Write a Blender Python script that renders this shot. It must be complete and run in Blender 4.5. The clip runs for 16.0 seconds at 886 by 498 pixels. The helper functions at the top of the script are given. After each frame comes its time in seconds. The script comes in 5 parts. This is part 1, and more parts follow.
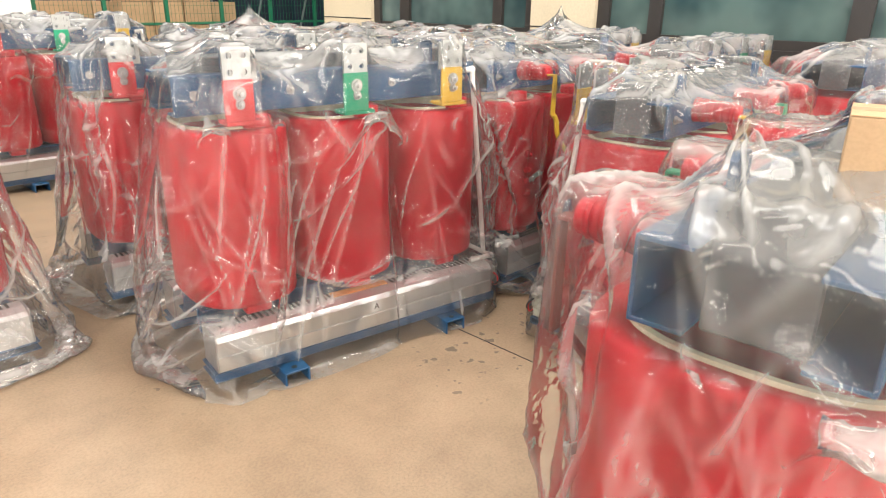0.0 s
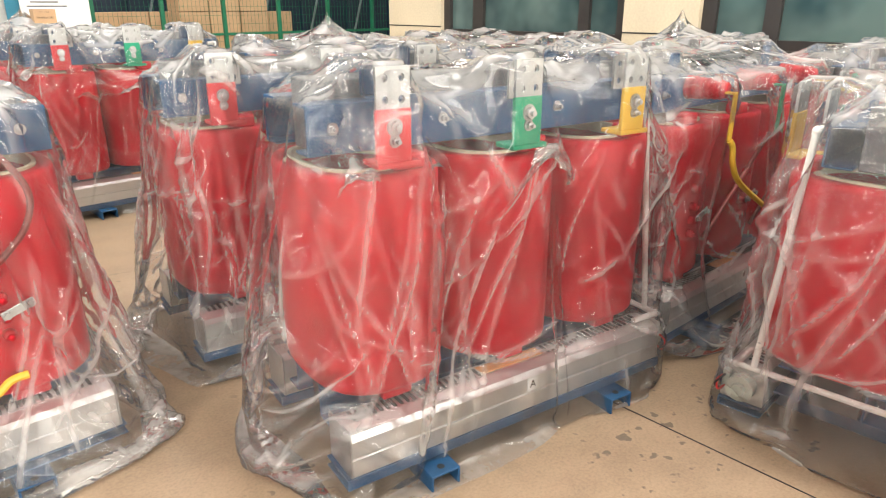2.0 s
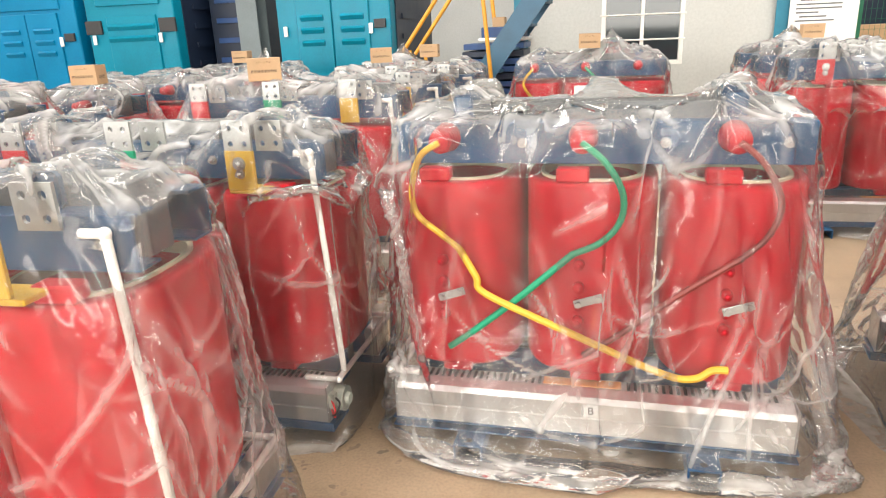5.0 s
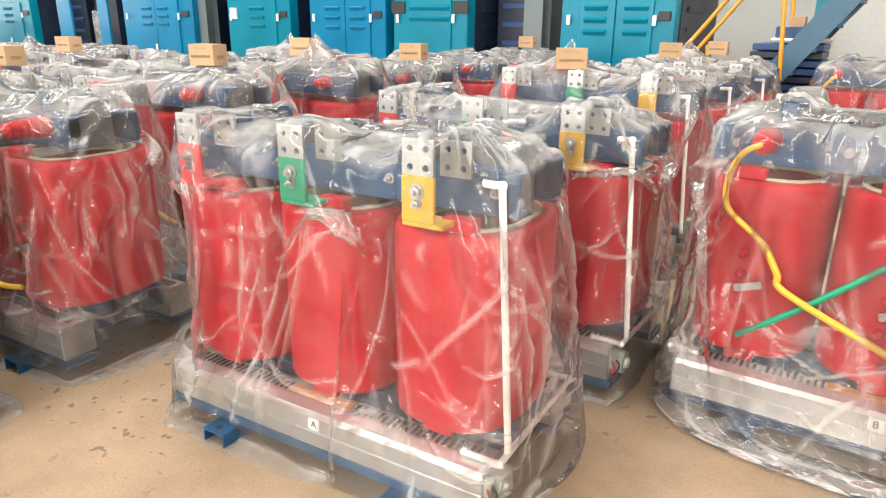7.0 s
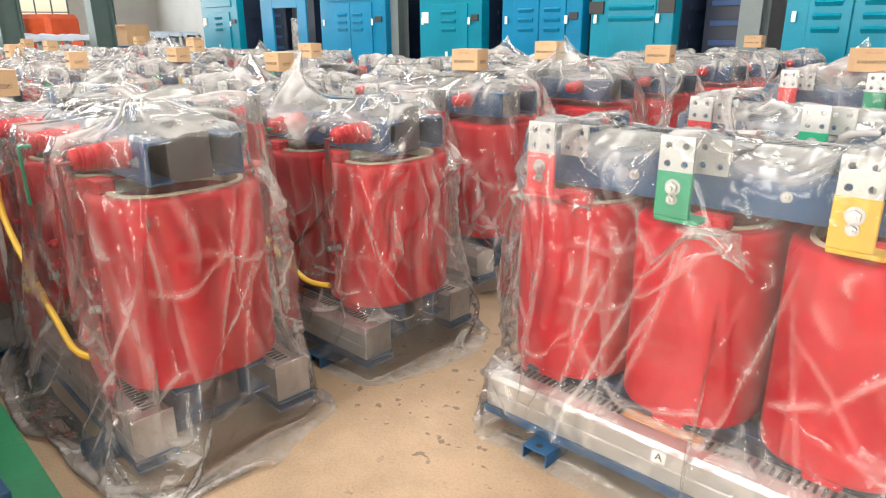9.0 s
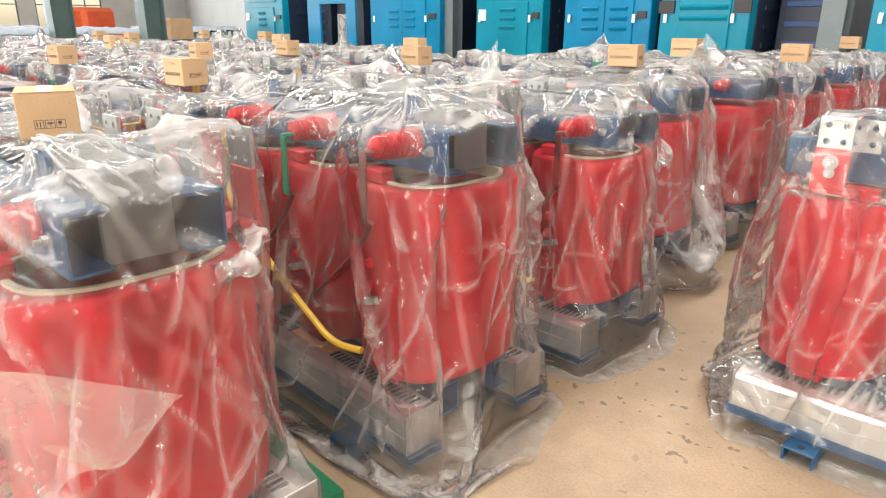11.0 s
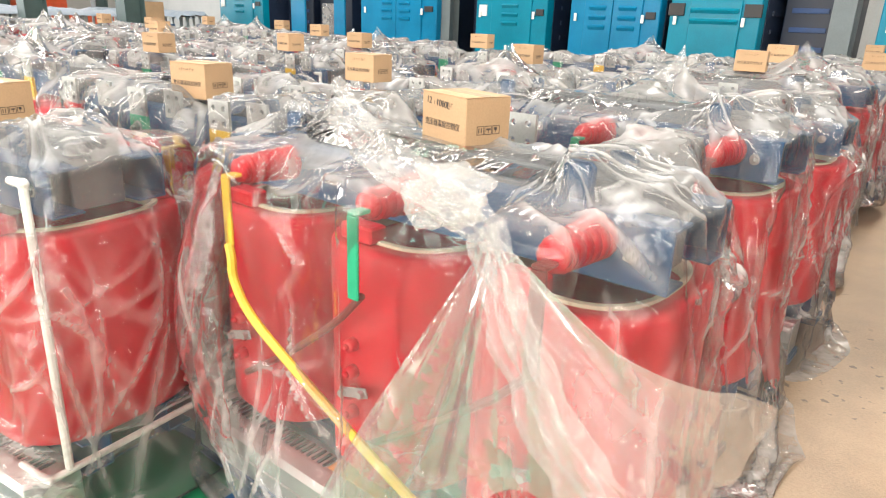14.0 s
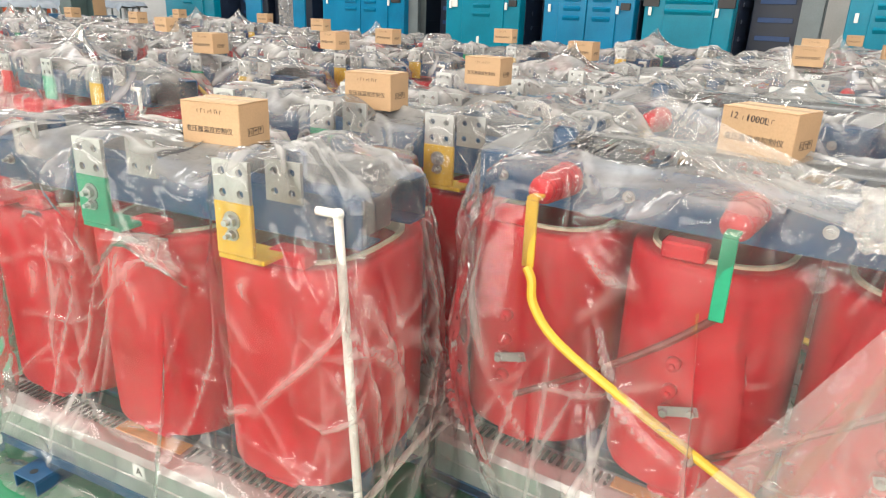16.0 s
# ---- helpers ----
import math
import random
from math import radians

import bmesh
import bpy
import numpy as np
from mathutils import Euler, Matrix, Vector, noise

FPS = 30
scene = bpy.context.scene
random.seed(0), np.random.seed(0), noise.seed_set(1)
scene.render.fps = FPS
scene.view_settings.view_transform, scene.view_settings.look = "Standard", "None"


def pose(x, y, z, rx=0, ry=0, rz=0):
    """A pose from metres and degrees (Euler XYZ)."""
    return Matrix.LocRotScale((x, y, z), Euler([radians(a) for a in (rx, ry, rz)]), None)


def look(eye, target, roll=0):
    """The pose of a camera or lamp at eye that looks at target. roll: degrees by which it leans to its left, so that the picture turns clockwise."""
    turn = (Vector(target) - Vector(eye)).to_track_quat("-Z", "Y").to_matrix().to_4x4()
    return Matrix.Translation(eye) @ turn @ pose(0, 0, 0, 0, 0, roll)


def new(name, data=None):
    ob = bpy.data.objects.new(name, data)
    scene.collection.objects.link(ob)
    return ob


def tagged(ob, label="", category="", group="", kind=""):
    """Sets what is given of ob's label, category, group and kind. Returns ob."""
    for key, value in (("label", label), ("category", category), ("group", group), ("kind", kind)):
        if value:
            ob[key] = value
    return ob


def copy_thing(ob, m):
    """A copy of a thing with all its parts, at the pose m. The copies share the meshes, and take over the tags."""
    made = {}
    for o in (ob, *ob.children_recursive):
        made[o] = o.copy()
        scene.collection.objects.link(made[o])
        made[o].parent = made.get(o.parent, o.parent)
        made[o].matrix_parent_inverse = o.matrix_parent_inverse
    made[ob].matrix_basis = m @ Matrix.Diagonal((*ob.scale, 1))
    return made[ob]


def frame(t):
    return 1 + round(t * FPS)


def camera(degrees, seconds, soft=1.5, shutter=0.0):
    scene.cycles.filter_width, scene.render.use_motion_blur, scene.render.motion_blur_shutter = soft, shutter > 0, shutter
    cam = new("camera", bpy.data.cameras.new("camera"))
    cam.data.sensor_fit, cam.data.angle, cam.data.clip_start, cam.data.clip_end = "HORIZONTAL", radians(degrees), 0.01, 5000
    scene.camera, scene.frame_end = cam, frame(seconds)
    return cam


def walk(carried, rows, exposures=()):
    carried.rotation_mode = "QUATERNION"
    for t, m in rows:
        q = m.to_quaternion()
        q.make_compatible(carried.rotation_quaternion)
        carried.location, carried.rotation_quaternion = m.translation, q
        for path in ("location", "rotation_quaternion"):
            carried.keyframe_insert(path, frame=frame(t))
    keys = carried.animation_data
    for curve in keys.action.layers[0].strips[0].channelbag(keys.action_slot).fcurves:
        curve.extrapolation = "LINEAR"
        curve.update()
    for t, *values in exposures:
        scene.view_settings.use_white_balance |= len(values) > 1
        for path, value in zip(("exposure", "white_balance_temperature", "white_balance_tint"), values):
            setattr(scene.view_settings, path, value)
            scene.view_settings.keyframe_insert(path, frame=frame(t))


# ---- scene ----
cam = camera(66.8, 16.0, soft=1.1)
PATH = [
    (0, (0.055, 0.141, 1.513), (0.037, 2.014, 0.812), 0.8),
    (0.5, (-0.089, 0.244, 1.51), (-0.116, 2.118, 0.814), 0.7),
    (1, (-0.182, 0.418, 1.499), (-0.215, 2.292, 0.803), 0.6),
    (1.5, (-0.276, 0.585, 1.506), (-0.329, 2.462, 0.816), 0.5),
    (2, (-0.451, 0.747, 1.497), (-0.576, 2.622, 0.813), 0.0),
    (2.5, (-0.607, 0.893, 1.501), (-0.902, 2.751, 0.822), -0.9),
    (2.7, (-0.638, 0.95, 1.482), (-1.092, 2.776, 0.804), -0.6),
    (2.9, (-0.664, 0.984, 1.491), (-1.3, 2.753, 0.807), -0.9),
    (3, (-0.672, 0.997, 1.495), (-1.379, 2.739, 0.81), -0.7),
    (3.5, (-0.695, 1.038, 1.494), (-1.79, 2.597, 0.886), -0.7),
    (4, (-0.704, 1.015, 1.489), (-2.048, 2.366, 0.883), -0.1),
    (4.5, (-0.675, 0.851, 1.5), (-2.189, 2.016, 0.905), -0.7),
    (5, (-0.606, 0.722, 1.505), (-2.263, 1.662, 0.895), -2.4),
    (5.2, (-0.568, 0.679, 1.511), (-2.274, 1.529, 0.906), -2.0),
    (7.3, (-0.381, 0.226, 1.56), (-2.262, 0.431, 0.912), 0.1),
    (7.5, (-0.417, 0.179, 1.553), (-2.304, 0.292, 0.901), -0.5),
    (8, (-0.523, 0.029, 1.56), (-2.415, -0.016, 0.911), -1.0),
    (8.5, (-0.573, -0.17, 1.553), (-2.465, -0.256, 0.911), -0.1),
    (9, (-0.573, -0.415, 1.565), (-2.466, -0.513, 0.93), -0.5),
    (9.2, (-0.581, -0.49, 1.562), (-2.475, -0.597, 0.927), -0.4),
    (11.3, (-0.548, -1.479, 1.538), (-2.438, -1.611, 0.898), 0.5),
    (11.5, (-0.548, -1.554, 1.54), (-2.435, -1.712, 0.897), 0.2),
    (12, (-0.556, -1.767, 1.55), (-2.44, -1.949, 0.904), 0.2),
    (12.5, (-0.49, -1.996, 1.546), (-2.372, -2.174, 0.893), 0.4),
    (13, (-0.447, -2.21, 1.55), (-2.328, -2.376, 0.89), 0.2),
    (13.5, (-0.511, -2.419, 1.549), (-2.393, -2.555, 0.888), 0.4),
    (14, (-0.535, -2.627, 1.554), (-2.423, -2.571, 0.898), 2.2),
    (14.5, (-0.514, -2.909, 1.558), (-2.385, -2.701, 0.883), 1.6),
    (15, (-0.56, -3.115, 1.551), (-2.429, -2.892, 0.875), 1.7),
    (15.5, (-0.625, -3.352, 1.586), (-2.493, -3.116, 0.91), 2.0),
    (16, (-0.661, -3.602, 1.588), (-2.524, -3.348, 0.908), 2.0),
]
EXPOSURES = [(0, 0.05), (5, 0.06), (9, 0.03), (12.5, 0.06), (14.5, -0.12), (16, -0.34)]
SKYLIGHT, SIDE_FILL, ENDWIN = 2100, 4900, 2500
walk(cam, [(t, look(eye, target, roll)) for t, eye, target, roll in PATH], EXPOSURES)

# ---- world, daylight and exposure ----
TH = math.radians(47.0)
UX, UY = math.cos(TH), math.sin(TH)


def hall(u, v, z=0.0):
    """A place in the hall: u along the rows of cabinets, v towards them."""
    return Vector((u * UX - v * UY, u * UY + v * UX, z))


def hall_pose(u, v, z=0.0, turn=0.0):
    p = hall(u, v, z)
    return pose(p.x, p.y, p.z, 0, 0, 47.0 + turn)


world = bpy.data.worlds.new("sky")
world.use_nodes = True
scene.world = world
sky = world.node_tree.nodes.new("ShaderNodeTexSky")
sky.sky_type, sky.sun_disc = "NISHITA", False
sky.sun_elevation, sky.sun_rotation = radians(50), radians(200)
back = world.node_tree.nodes["Background"]
back.inputs[1].default_value = 0.15
world.node_tree.links.new(sky.outputs[0], back.inputs[0])


def area_lamp(name, m, sx, sy, power, colour=(1, 1, 1)):
    data = bpy.data.lights.new(name, "AREA")
    data.shape, data.size, data.size_y, data.energy, data.color = "RECTANGLE", sx, sy, power, colour
    ob = new(name, data)
    ob.matrix_world = m
    return ob


ROOF = 8.6
# overhead daylight, from strips assumed in the unseen roof
for su in (-26.0, -15.0, -4.0, 4.6):
    area_lamp("skylight_lamp", hall_pose(su, 1.5, ROOF + 0.05), 2.4, 26.0, SKYLIGHT, (1.0, 0.95, 0.87))
# daylight through the end wall's tall windows, plus a fill added at the side
area_lamp("window_lamp", hall_pose(-41.6, 3.0, 3.2) @ pose(0, 0, 0, 0, -90, 0), 4.0, 22.0, ENDWIN, (0.95, 0.98, 1.0))
# fill lamp added to brighten the fronts; the side wall has no windows
area_lamp("window_lamp", hall_pose(-6.0, -13.9, 3.4) @ pose(0, 0, 0, 90, 0, 0), 34.0, 4.0, SIDE_FILL, (1.0, 0.955, 0.88))


# ---- materials ----
def nodes_of(name):
    m = bpy.data.materials.new(name)
    m.use_nodes = True
    nt = m.node_tree
    return m, nt, nt.nodes["Principled BSDF"], nt.nodes["Material Output"]


def noise_node(nt, scale, detail=4.0, rough=0.55, coord="Object"):
    tc = nt.nodes.new("ShaderNodeTexCoord")
    n = nt.nodes.new("ShaderNodeTexNoise")
    n.inputs["Scale"].default_value, n.inputs["Detail"].default_value, n.inputs["Roughness"].default_value = scale, detail, rough
    nt.links.new(tc.outputs[coord], n.inputs["Vector"])
    return n


def ramp(nt, src, stops):
    r = nt.nodes.new("ShaderNodeValToRGB")
    while len(r.color_ramp.elements) < len(stops):
        r.color_ramp.elements.new(0.5)
    for e, (at, c) in zip(r.color_ramp.elements, stops):
        e.position, e.color = at, (*c, 1) if len(c) == 3 else c
    nt.links.new(src, r.inputs[0])
    return r


def grey(x):
    return (x, x, x)


def surface(name, colour, rough=0.5, metal=0.0, vary=0.25, scale=3.0, fine=60.0, bump=0.05, wear=None, coat=0.0, rand=0.0, rough_vary=0.12, spec=0.5):
    """Paint, metal, card and the like: two scales of mottling, uneven gloss, fine relief and optional worn spots."""
    m, nt, b, out = nodes_of(name)
    big, small = noise_node(nt, scale), noise_node(nt, fine, 5.0, 0.6)
    lo, hi = [c * (1 - vary) for c in colour], [min(1, c * (1 + vary * 0.7)) for c in colour]
    r = ramp(nt, big.outputs[0], [(0.32, lo), (0.5, colour), (0.7, hi)])
    col = r.outputs[0]
    mix = nt.nodes.new("ShaderNodeMix")
    mix.data_type, mix.blend_type = "RGBA", "MULTIPLY"
    mix.inputs[0].default_value = 0.5
    r2 = ramp(nt, small.outputs[0], [(0.3, grey(0.78)), (0.62, grey(1.0))])
    nt.links.new(col, mix.inputs[6]), nt.links.new(r2.outputs[0], mix.inputs[7])
    col = mix.outputs[2]
    if wear:
        spots = noise_node(nt, 9.0, 8.0, 0.7)
        k = ramp(nt, spots.outputs[0], [(0.62, grey(0)), (0.7, grey(0.75))])
        mw = nt.nodes.new("ShaderNodeMix")
        mw.data_type = "RGBA"
        nt.links.new(k.outputs[0], mw.inputs[0]), nt.links.new(col, mw.inputs[6])
        mw.inputs[7].default_value = (*wear, 1)
        col = mw.outputs[2]
    if rand:
        info, hsv = nt.nodes.new("ShaderNodeObjectInfo"), nt.nodes.new("ShaderNodeHueSaturation")
        mr = nt.nodes.new("ShaderNodeMapRange")
        mr.inputs[3].default_value, mr.inputs[4].default_value = 1 - rand, 1 + rand
        nt.links.new(info.outputs["Random"], mr.inputs[0]), nt.links.new(mr.outputs[0], hsv.inputs["Value"]), nt.links.new(col, hsv.inputs["Color"])
        col = hsv.outputs[0]
    nt.links.new(col, b.inputs["Base Color"])
    mr = nt.nodes.new("ShaderNodeMapRange")
    mr.inputs[3].default_value, mr.inputs[4].default_value = max(0.02, rough - rough_vary), min(1, rough + rough_vary)
    nt.links.new(big.outputs[0], mr.inputs[0]), nt.links.new(mr.outputs[0], b.inputs["Roughness"])
    b.inputs["Metallic"].default_value = metal
    b.inputs["Coat Weight"].default_value, b.inputs["Specular IOR Level"].default_value = coat, spec
    bp = nt.nodes.new("ShaderNodeBump")
    bp.inputs["Strength"].default_value, bp.inputs["Distance"].default_value = bump, 0.01
    nt.links.new(small.outputs[0], bp.inputs["Height"]), nt.links.new(bp.outputs[0], b.inputs["Normal"])
    return m


RED = surface("red_resin", (0.54, 0.003, 0.016), 0.52, vary=0.16, scale=2.2, fine=26, bump=0.16, spec=0.3)
RED_WRAP = surface("red_tape", (0.58, 0.02, 0.03), 0.5, vary=0.1, scale=6)
GREEN_WRAP = surface("green_tape", (0.01, 0.29, 0.15), 0.5, vary=0.12, scale=6)
YELLOW_WRAP = surface("yellow_tape", (0.66, 0.41, 0.04), 0.5, vary=0.1, scale=6)
BROWN_CABLE = surface("brown_cable", (0.20, 0.035, 0.03), 0.5, vary=0.1)
BLUE = surface("blue_paint", (0.010, 0.068, 0.165), 0.42, vary=0.2, scale=5, fine=90, bump=0.08, rough_vary=0.1)
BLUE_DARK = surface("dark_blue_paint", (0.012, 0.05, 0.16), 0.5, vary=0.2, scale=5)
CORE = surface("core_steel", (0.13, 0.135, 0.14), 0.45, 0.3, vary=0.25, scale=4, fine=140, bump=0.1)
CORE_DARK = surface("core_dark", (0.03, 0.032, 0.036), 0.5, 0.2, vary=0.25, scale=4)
IVORY = surface("ivory_resin", (0.62, 0.55, 0.40), 0.5, vary=0.12, scale=8)
TIN = surface("tinned_busbar", (0.46, 0.47, 0.46), 0.45, 0.7, vary=0.12, scale=8, fine=120)
ALU = surface("aluminium_sheet", (0.70, 0.70, 0.69), 0.33, 0.8, vary=0.1, scale=3, fine=200, bump=0.04)
STEEL = surface("zinc_steel", (0.5, 0.5, 0.5), 0.35, 0.85, vary=0.15, scale=20)
BLACK = surface("black_plastic", (0.02, 0.02, 0.022), 0.5, vary=0.2)
PVC = surface("white_pvc", (0.80, 0.79, 0.75), 0.35, vary=0.06, scale=6)
CARD = surface("brown_card", (0.46, 0.30, 0.17), 0.8, vary=0.1, scale=4, fine=150, bump=0.06, rand=0.10)
INK = surface("printed_ink", (0.05, 0.04, 0.035), 0.8, vary=0.1)
LABEL = surface("white_label", (0.78, 0.78, 0.76), 0.6, vary=0.05)
ORANGE_LABEL = surface("orange_label", (0.72, 0.36, 0.12), 0.6, vary=0.15, scale=14)


def film_material(name, milk_lo, milk_hi, gloss_rough, top_white=0.0, shine=0.8):
    """Thin clear polythene: mostly see-through, a faint milky scatter in patches, and a crinkled gloss."""
    m, nt, b, out = nodes_of(name)
    nt.nodes.remove(b)
    tr, df, tl, gl = (nt.nodes.new("ShaderNode" + k) for k in ("BsdfTransparent", "BsdfDiffuse", "BsdfTranslucent", "BsdfGlossy"))
    tr.inputs[0].default_value = (0.98, 0.98, 0.98, 1)
    df.inputs[0].default_value = tl.inputs[0].default_value = (0.95, 0.93, 0.90, 1)
    gl.inputs["Roughness"].default_value = gloss_rough
    white = nt.nodes.new("ShaderNodeMixShader")
    white.inputs[0].default_value = 0.5
    nt.links.new(df.outputs[0], white.inputs[1]), nt.links.new(tl.outputs[0], white.inputs[2])
    cloud = noise_node(nt, 2.6, 6.0, 0.65)
    cloud.inputs["Distortion"].default_value = 0.8
    k = nt.nodes.new("ShaderNodeMapRange")
    k.inputs[1].default_value, k.inputs[2].default_value, k.inputs[3].default_value, k.inputs[4].default_value = 0.35, 0.72, milk_lo, milk_hi
    nt.links.new(cloud.outputs[0], k.inputs[0])
    # level parts whitened: piled layers, and skylight sheen painted into the colour
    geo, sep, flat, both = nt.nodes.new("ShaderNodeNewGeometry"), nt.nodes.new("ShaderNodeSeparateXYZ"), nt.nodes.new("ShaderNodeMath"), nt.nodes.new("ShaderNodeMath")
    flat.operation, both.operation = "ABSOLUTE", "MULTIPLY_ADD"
    both.inputs[1].default_value = top_white
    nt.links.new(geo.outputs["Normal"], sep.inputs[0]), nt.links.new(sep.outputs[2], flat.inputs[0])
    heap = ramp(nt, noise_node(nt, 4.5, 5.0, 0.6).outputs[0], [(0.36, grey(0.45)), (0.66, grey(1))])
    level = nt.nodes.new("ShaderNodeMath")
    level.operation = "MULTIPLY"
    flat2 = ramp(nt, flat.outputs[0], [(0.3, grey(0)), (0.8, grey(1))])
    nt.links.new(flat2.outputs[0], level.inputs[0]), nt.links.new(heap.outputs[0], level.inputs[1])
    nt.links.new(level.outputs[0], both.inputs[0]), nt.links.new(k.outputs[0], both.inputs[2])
    # white along pressed-in folds: film lying double plus painted-in highlight streaks
    fold_white = nt.nodes.new("ShaderNodeAttribute")
    fold_white.attribute_name = "fold"
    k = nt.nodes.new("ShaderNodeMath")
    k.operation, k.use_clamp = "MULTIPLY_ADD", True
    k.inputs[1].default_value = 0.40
    nt.links.new(fold_white.outputs["Fac"], k.inputs[0]), nt.links.new(both.outputs[0], k.inputs[2])
    body = nt.nodes.new("ShaderNodeMixShader")
    nt.links.new(k.outputs[0], body.inputs[0]), nt.links.new(tr.outputs[0], body.inputs[1]), nt.links.new(white.outputs[0], body.inputs[2])
    # sharp little crinkles in patches
    facets, patch = nt.nodes.new("ShaderNodeTexVoronoi"), noise_node(nt, 2.2, 2.0)
    warp, tc = noise_node(nt, 9.0, 3.0), nt.nodes.new("ShaderNodeTexCoord")
    vec = nt.nodes.new("ShaderNodeVectorMath")
    vec.operation = "MULTIPLY_ADD"
    vec.inputs[1].default_value = (0.12, 0.12, 0.12)
    nt.links.new(warp.outputs["Color"], vec.inputs[0]), nt.links.new(tc.outputs["Object"], vec.inputs[2])
    lean = nt.nodes.new("ShaderNodeMapping")
    lean.inputs["Rotation"].default_value, lean.inputs["Scale"].default_value = (0.3, 0.25, 0), (11, 11, 4.5)
    nt.links.new(vec.outputs[0], lean.inputs[0]), nt.links.new(lean.outputs[0], facets.inputs["Vector"])
    facets.inputs["Scale"].default_value = 1.0
    patch_k = ramp(nt, patch.outputs[0], [(0.42, grey(0.12)), (0.62, grey(1))])
    mul = nt.nodes.new("ShaderNodeMath")
    mul.operation = "MULTIPLY"
    nt.links.new(facets.outputs["Distance"], mul.inputs[0]), nt.links.new(patch_k.outputs[0], mul.inputs[1])
    bp = nt.nodes.new("ShaderNodeBump")
    bp.inputs["Strength"].default_value, bp.inputs["Distance"].default_value = 0.8, 0.03
    nt.links.new(mul.outputs[0], bp.inputs["Height"])
    fr = nt.nodes.new("ShaderNodeFresnel")
    fr.inputs[0].default_value = 1.5
    nt.links.new(bp.outputs[0], fr.inputs["Normal"]), nt.links.new(bp.outputs[0], gl.inputs["Normal"])
    top = nt.nodes.new("ShaderNodeMixShader")
    part_ = nt.nodes.new("ShaderNodeMath")
    part_.operation = "MULTIPLY"
    part_.inputs[1].default_value = shine
    nt.links.new(fr.outputs[0], part_.inputs[0])
    nt.links.new(part_.outputs[0], top.inputs[0]), nt.links.new(body.outputs[0], top.inputs[1]), nt.links.new(gl.outputs[0], top.inputs[2])
    nt.links.new(top.outputs[0], out.inputs[0])
    return m


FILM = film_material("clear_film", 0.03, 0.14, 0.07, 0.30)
FILM_THICK = film_material("milky_film", 0.18, 0.32, 0.16, shine=0.4)


# ---- mesh helpers ----
def mesh_of(name, bm, material, smooth=False):
    me = bpy.data.meshes.new(name)
    bm.to_mesh(me)
    bm.free()
    me.materials.append(material)
    if smooth:
        me.polygons.foreach_set("use_smooth", [True] * len(me.polygons))
    return me


def part(name, bm, material, parent, label="", smooth=False, m=None):
    ob = new(name, mesh_of(name, bm, material, smooth) if isinstance(bm, bmesh.types.BMesh) else bm)
    ob.parent = parent
    if m is not None:
        ob.matrix_basis = m
    if label:
        ob["label"] = label
    return ob


def add_box(bm, x0, x1, y0, y1, z0, z1, bevel=0.0):
    made = bmesh.ops.create_cube(bm, size=1.0, matrix=Matrix.LocRotScale(((x0 + x1) / 2, (y0 + y1) / 2, (z0 + z1) / 2), None, (abs(x1 - x0), abs(y1 - y0), abs(z1 - z0))))
    if bevel:
        edges = list({e for v in made["verts"] for e in v.link_edges})
        bmesh.ops.bevel(bm, geom=edges, offset=bevel, segments=1, affect="EDGES")
    return bm


def box(x0, x1, y0, y1, z0, z1, bevel=0.0):
    return add_box(bmesh.new(), x0, x1, y0, y1, z0, z1, bevel)


def add_cyl(bm, a, b, r, n=12, r2=None):
    a, b = Vector(a), Vector(b)
    d = b - a
    m = Matrix.Translation((a + b) / 2) @ d.to_track_quat("Z", "Y").to_matrix().to_4x4()
    bmesh.ops.create_cone(bm, cap_ends=True, segments=n, radius1=r, radius2=r if r2 is None else r2, depth=d.length, matrix=m)
    return bm


def tube(points, r, n=8, flat=1.0):
    """A round bar along a smooth line through the points."""
    pts = [Vector(p) for p in points]
    fine = []
    for i in range(len(pts) - 1):
        p0, p1, p2, p3 = pts[max(i - 1, 0)], pts[i], pts[i + 1], pts[min(i + 2, len(pts) - 1)]
        for k in range(6):
            s = k / 6
            fine.append(0.5 * ((2 * p1) + (p2 - p0) * s + (2 * p0 - 5 * p1 + 4 * p2 - p3) * s * s + (3 * p1 - p0 - 3 * p2 + p3) * s ** 3))
    fine.append(pts[-1])
    bm, rings = bmesh.new(), []
    up = Vector((0, 1, 0.01))
    for i, p in enumerate(fine):
        d = (fine[min(i + 1, len(fine) - 1)] - fine[max(i - 1, 0)]).normalized()
        side = d.cross(up).normalized()
        nrm = side.cross(d).normalized()
        rings.append([bm.verts.new(p + r * (math.cos(a) * side + flat * math.sin(a) * nrm)) for a in (2 * math.pi * k / n for k in range(n))])
    for a, b in zip(rings, rings[1:]):
        for k in range(n):
            bm.faces.new((a[k], a[(k + 1) % n], b[(k + 1) % n], b[k]))
    bm.faces.new(rings[0]), bm.faces.new(rings[-1][::-1])
    return bm


def pipe_run(points, r, n=10):
    """Straight lengths of conduit with elbow sockets at the corners."""
    bm = bmesh.new()
    for a, b in zip(points, points[1:]):
        add_cyl(bm, a, b, r, n)
    for p in points[1:-1]:
        bmesh.ops.create_uvsphere(bm, u_segments=10, v_segments=6, radius=r * 1.35, matrix=Matrix.Translation(p))
    return bm


def thing(name, label, category, group="", m=None):
    ob = tagged(new(name), label, category, group)
    ob.empty_display_size = 0.1
    if m is not None:
        ob.matrix_basis = m
    return ob


# ---- dry-type transformer, LV side towards -y, HV side towards +y ----
PITCH = 0.48


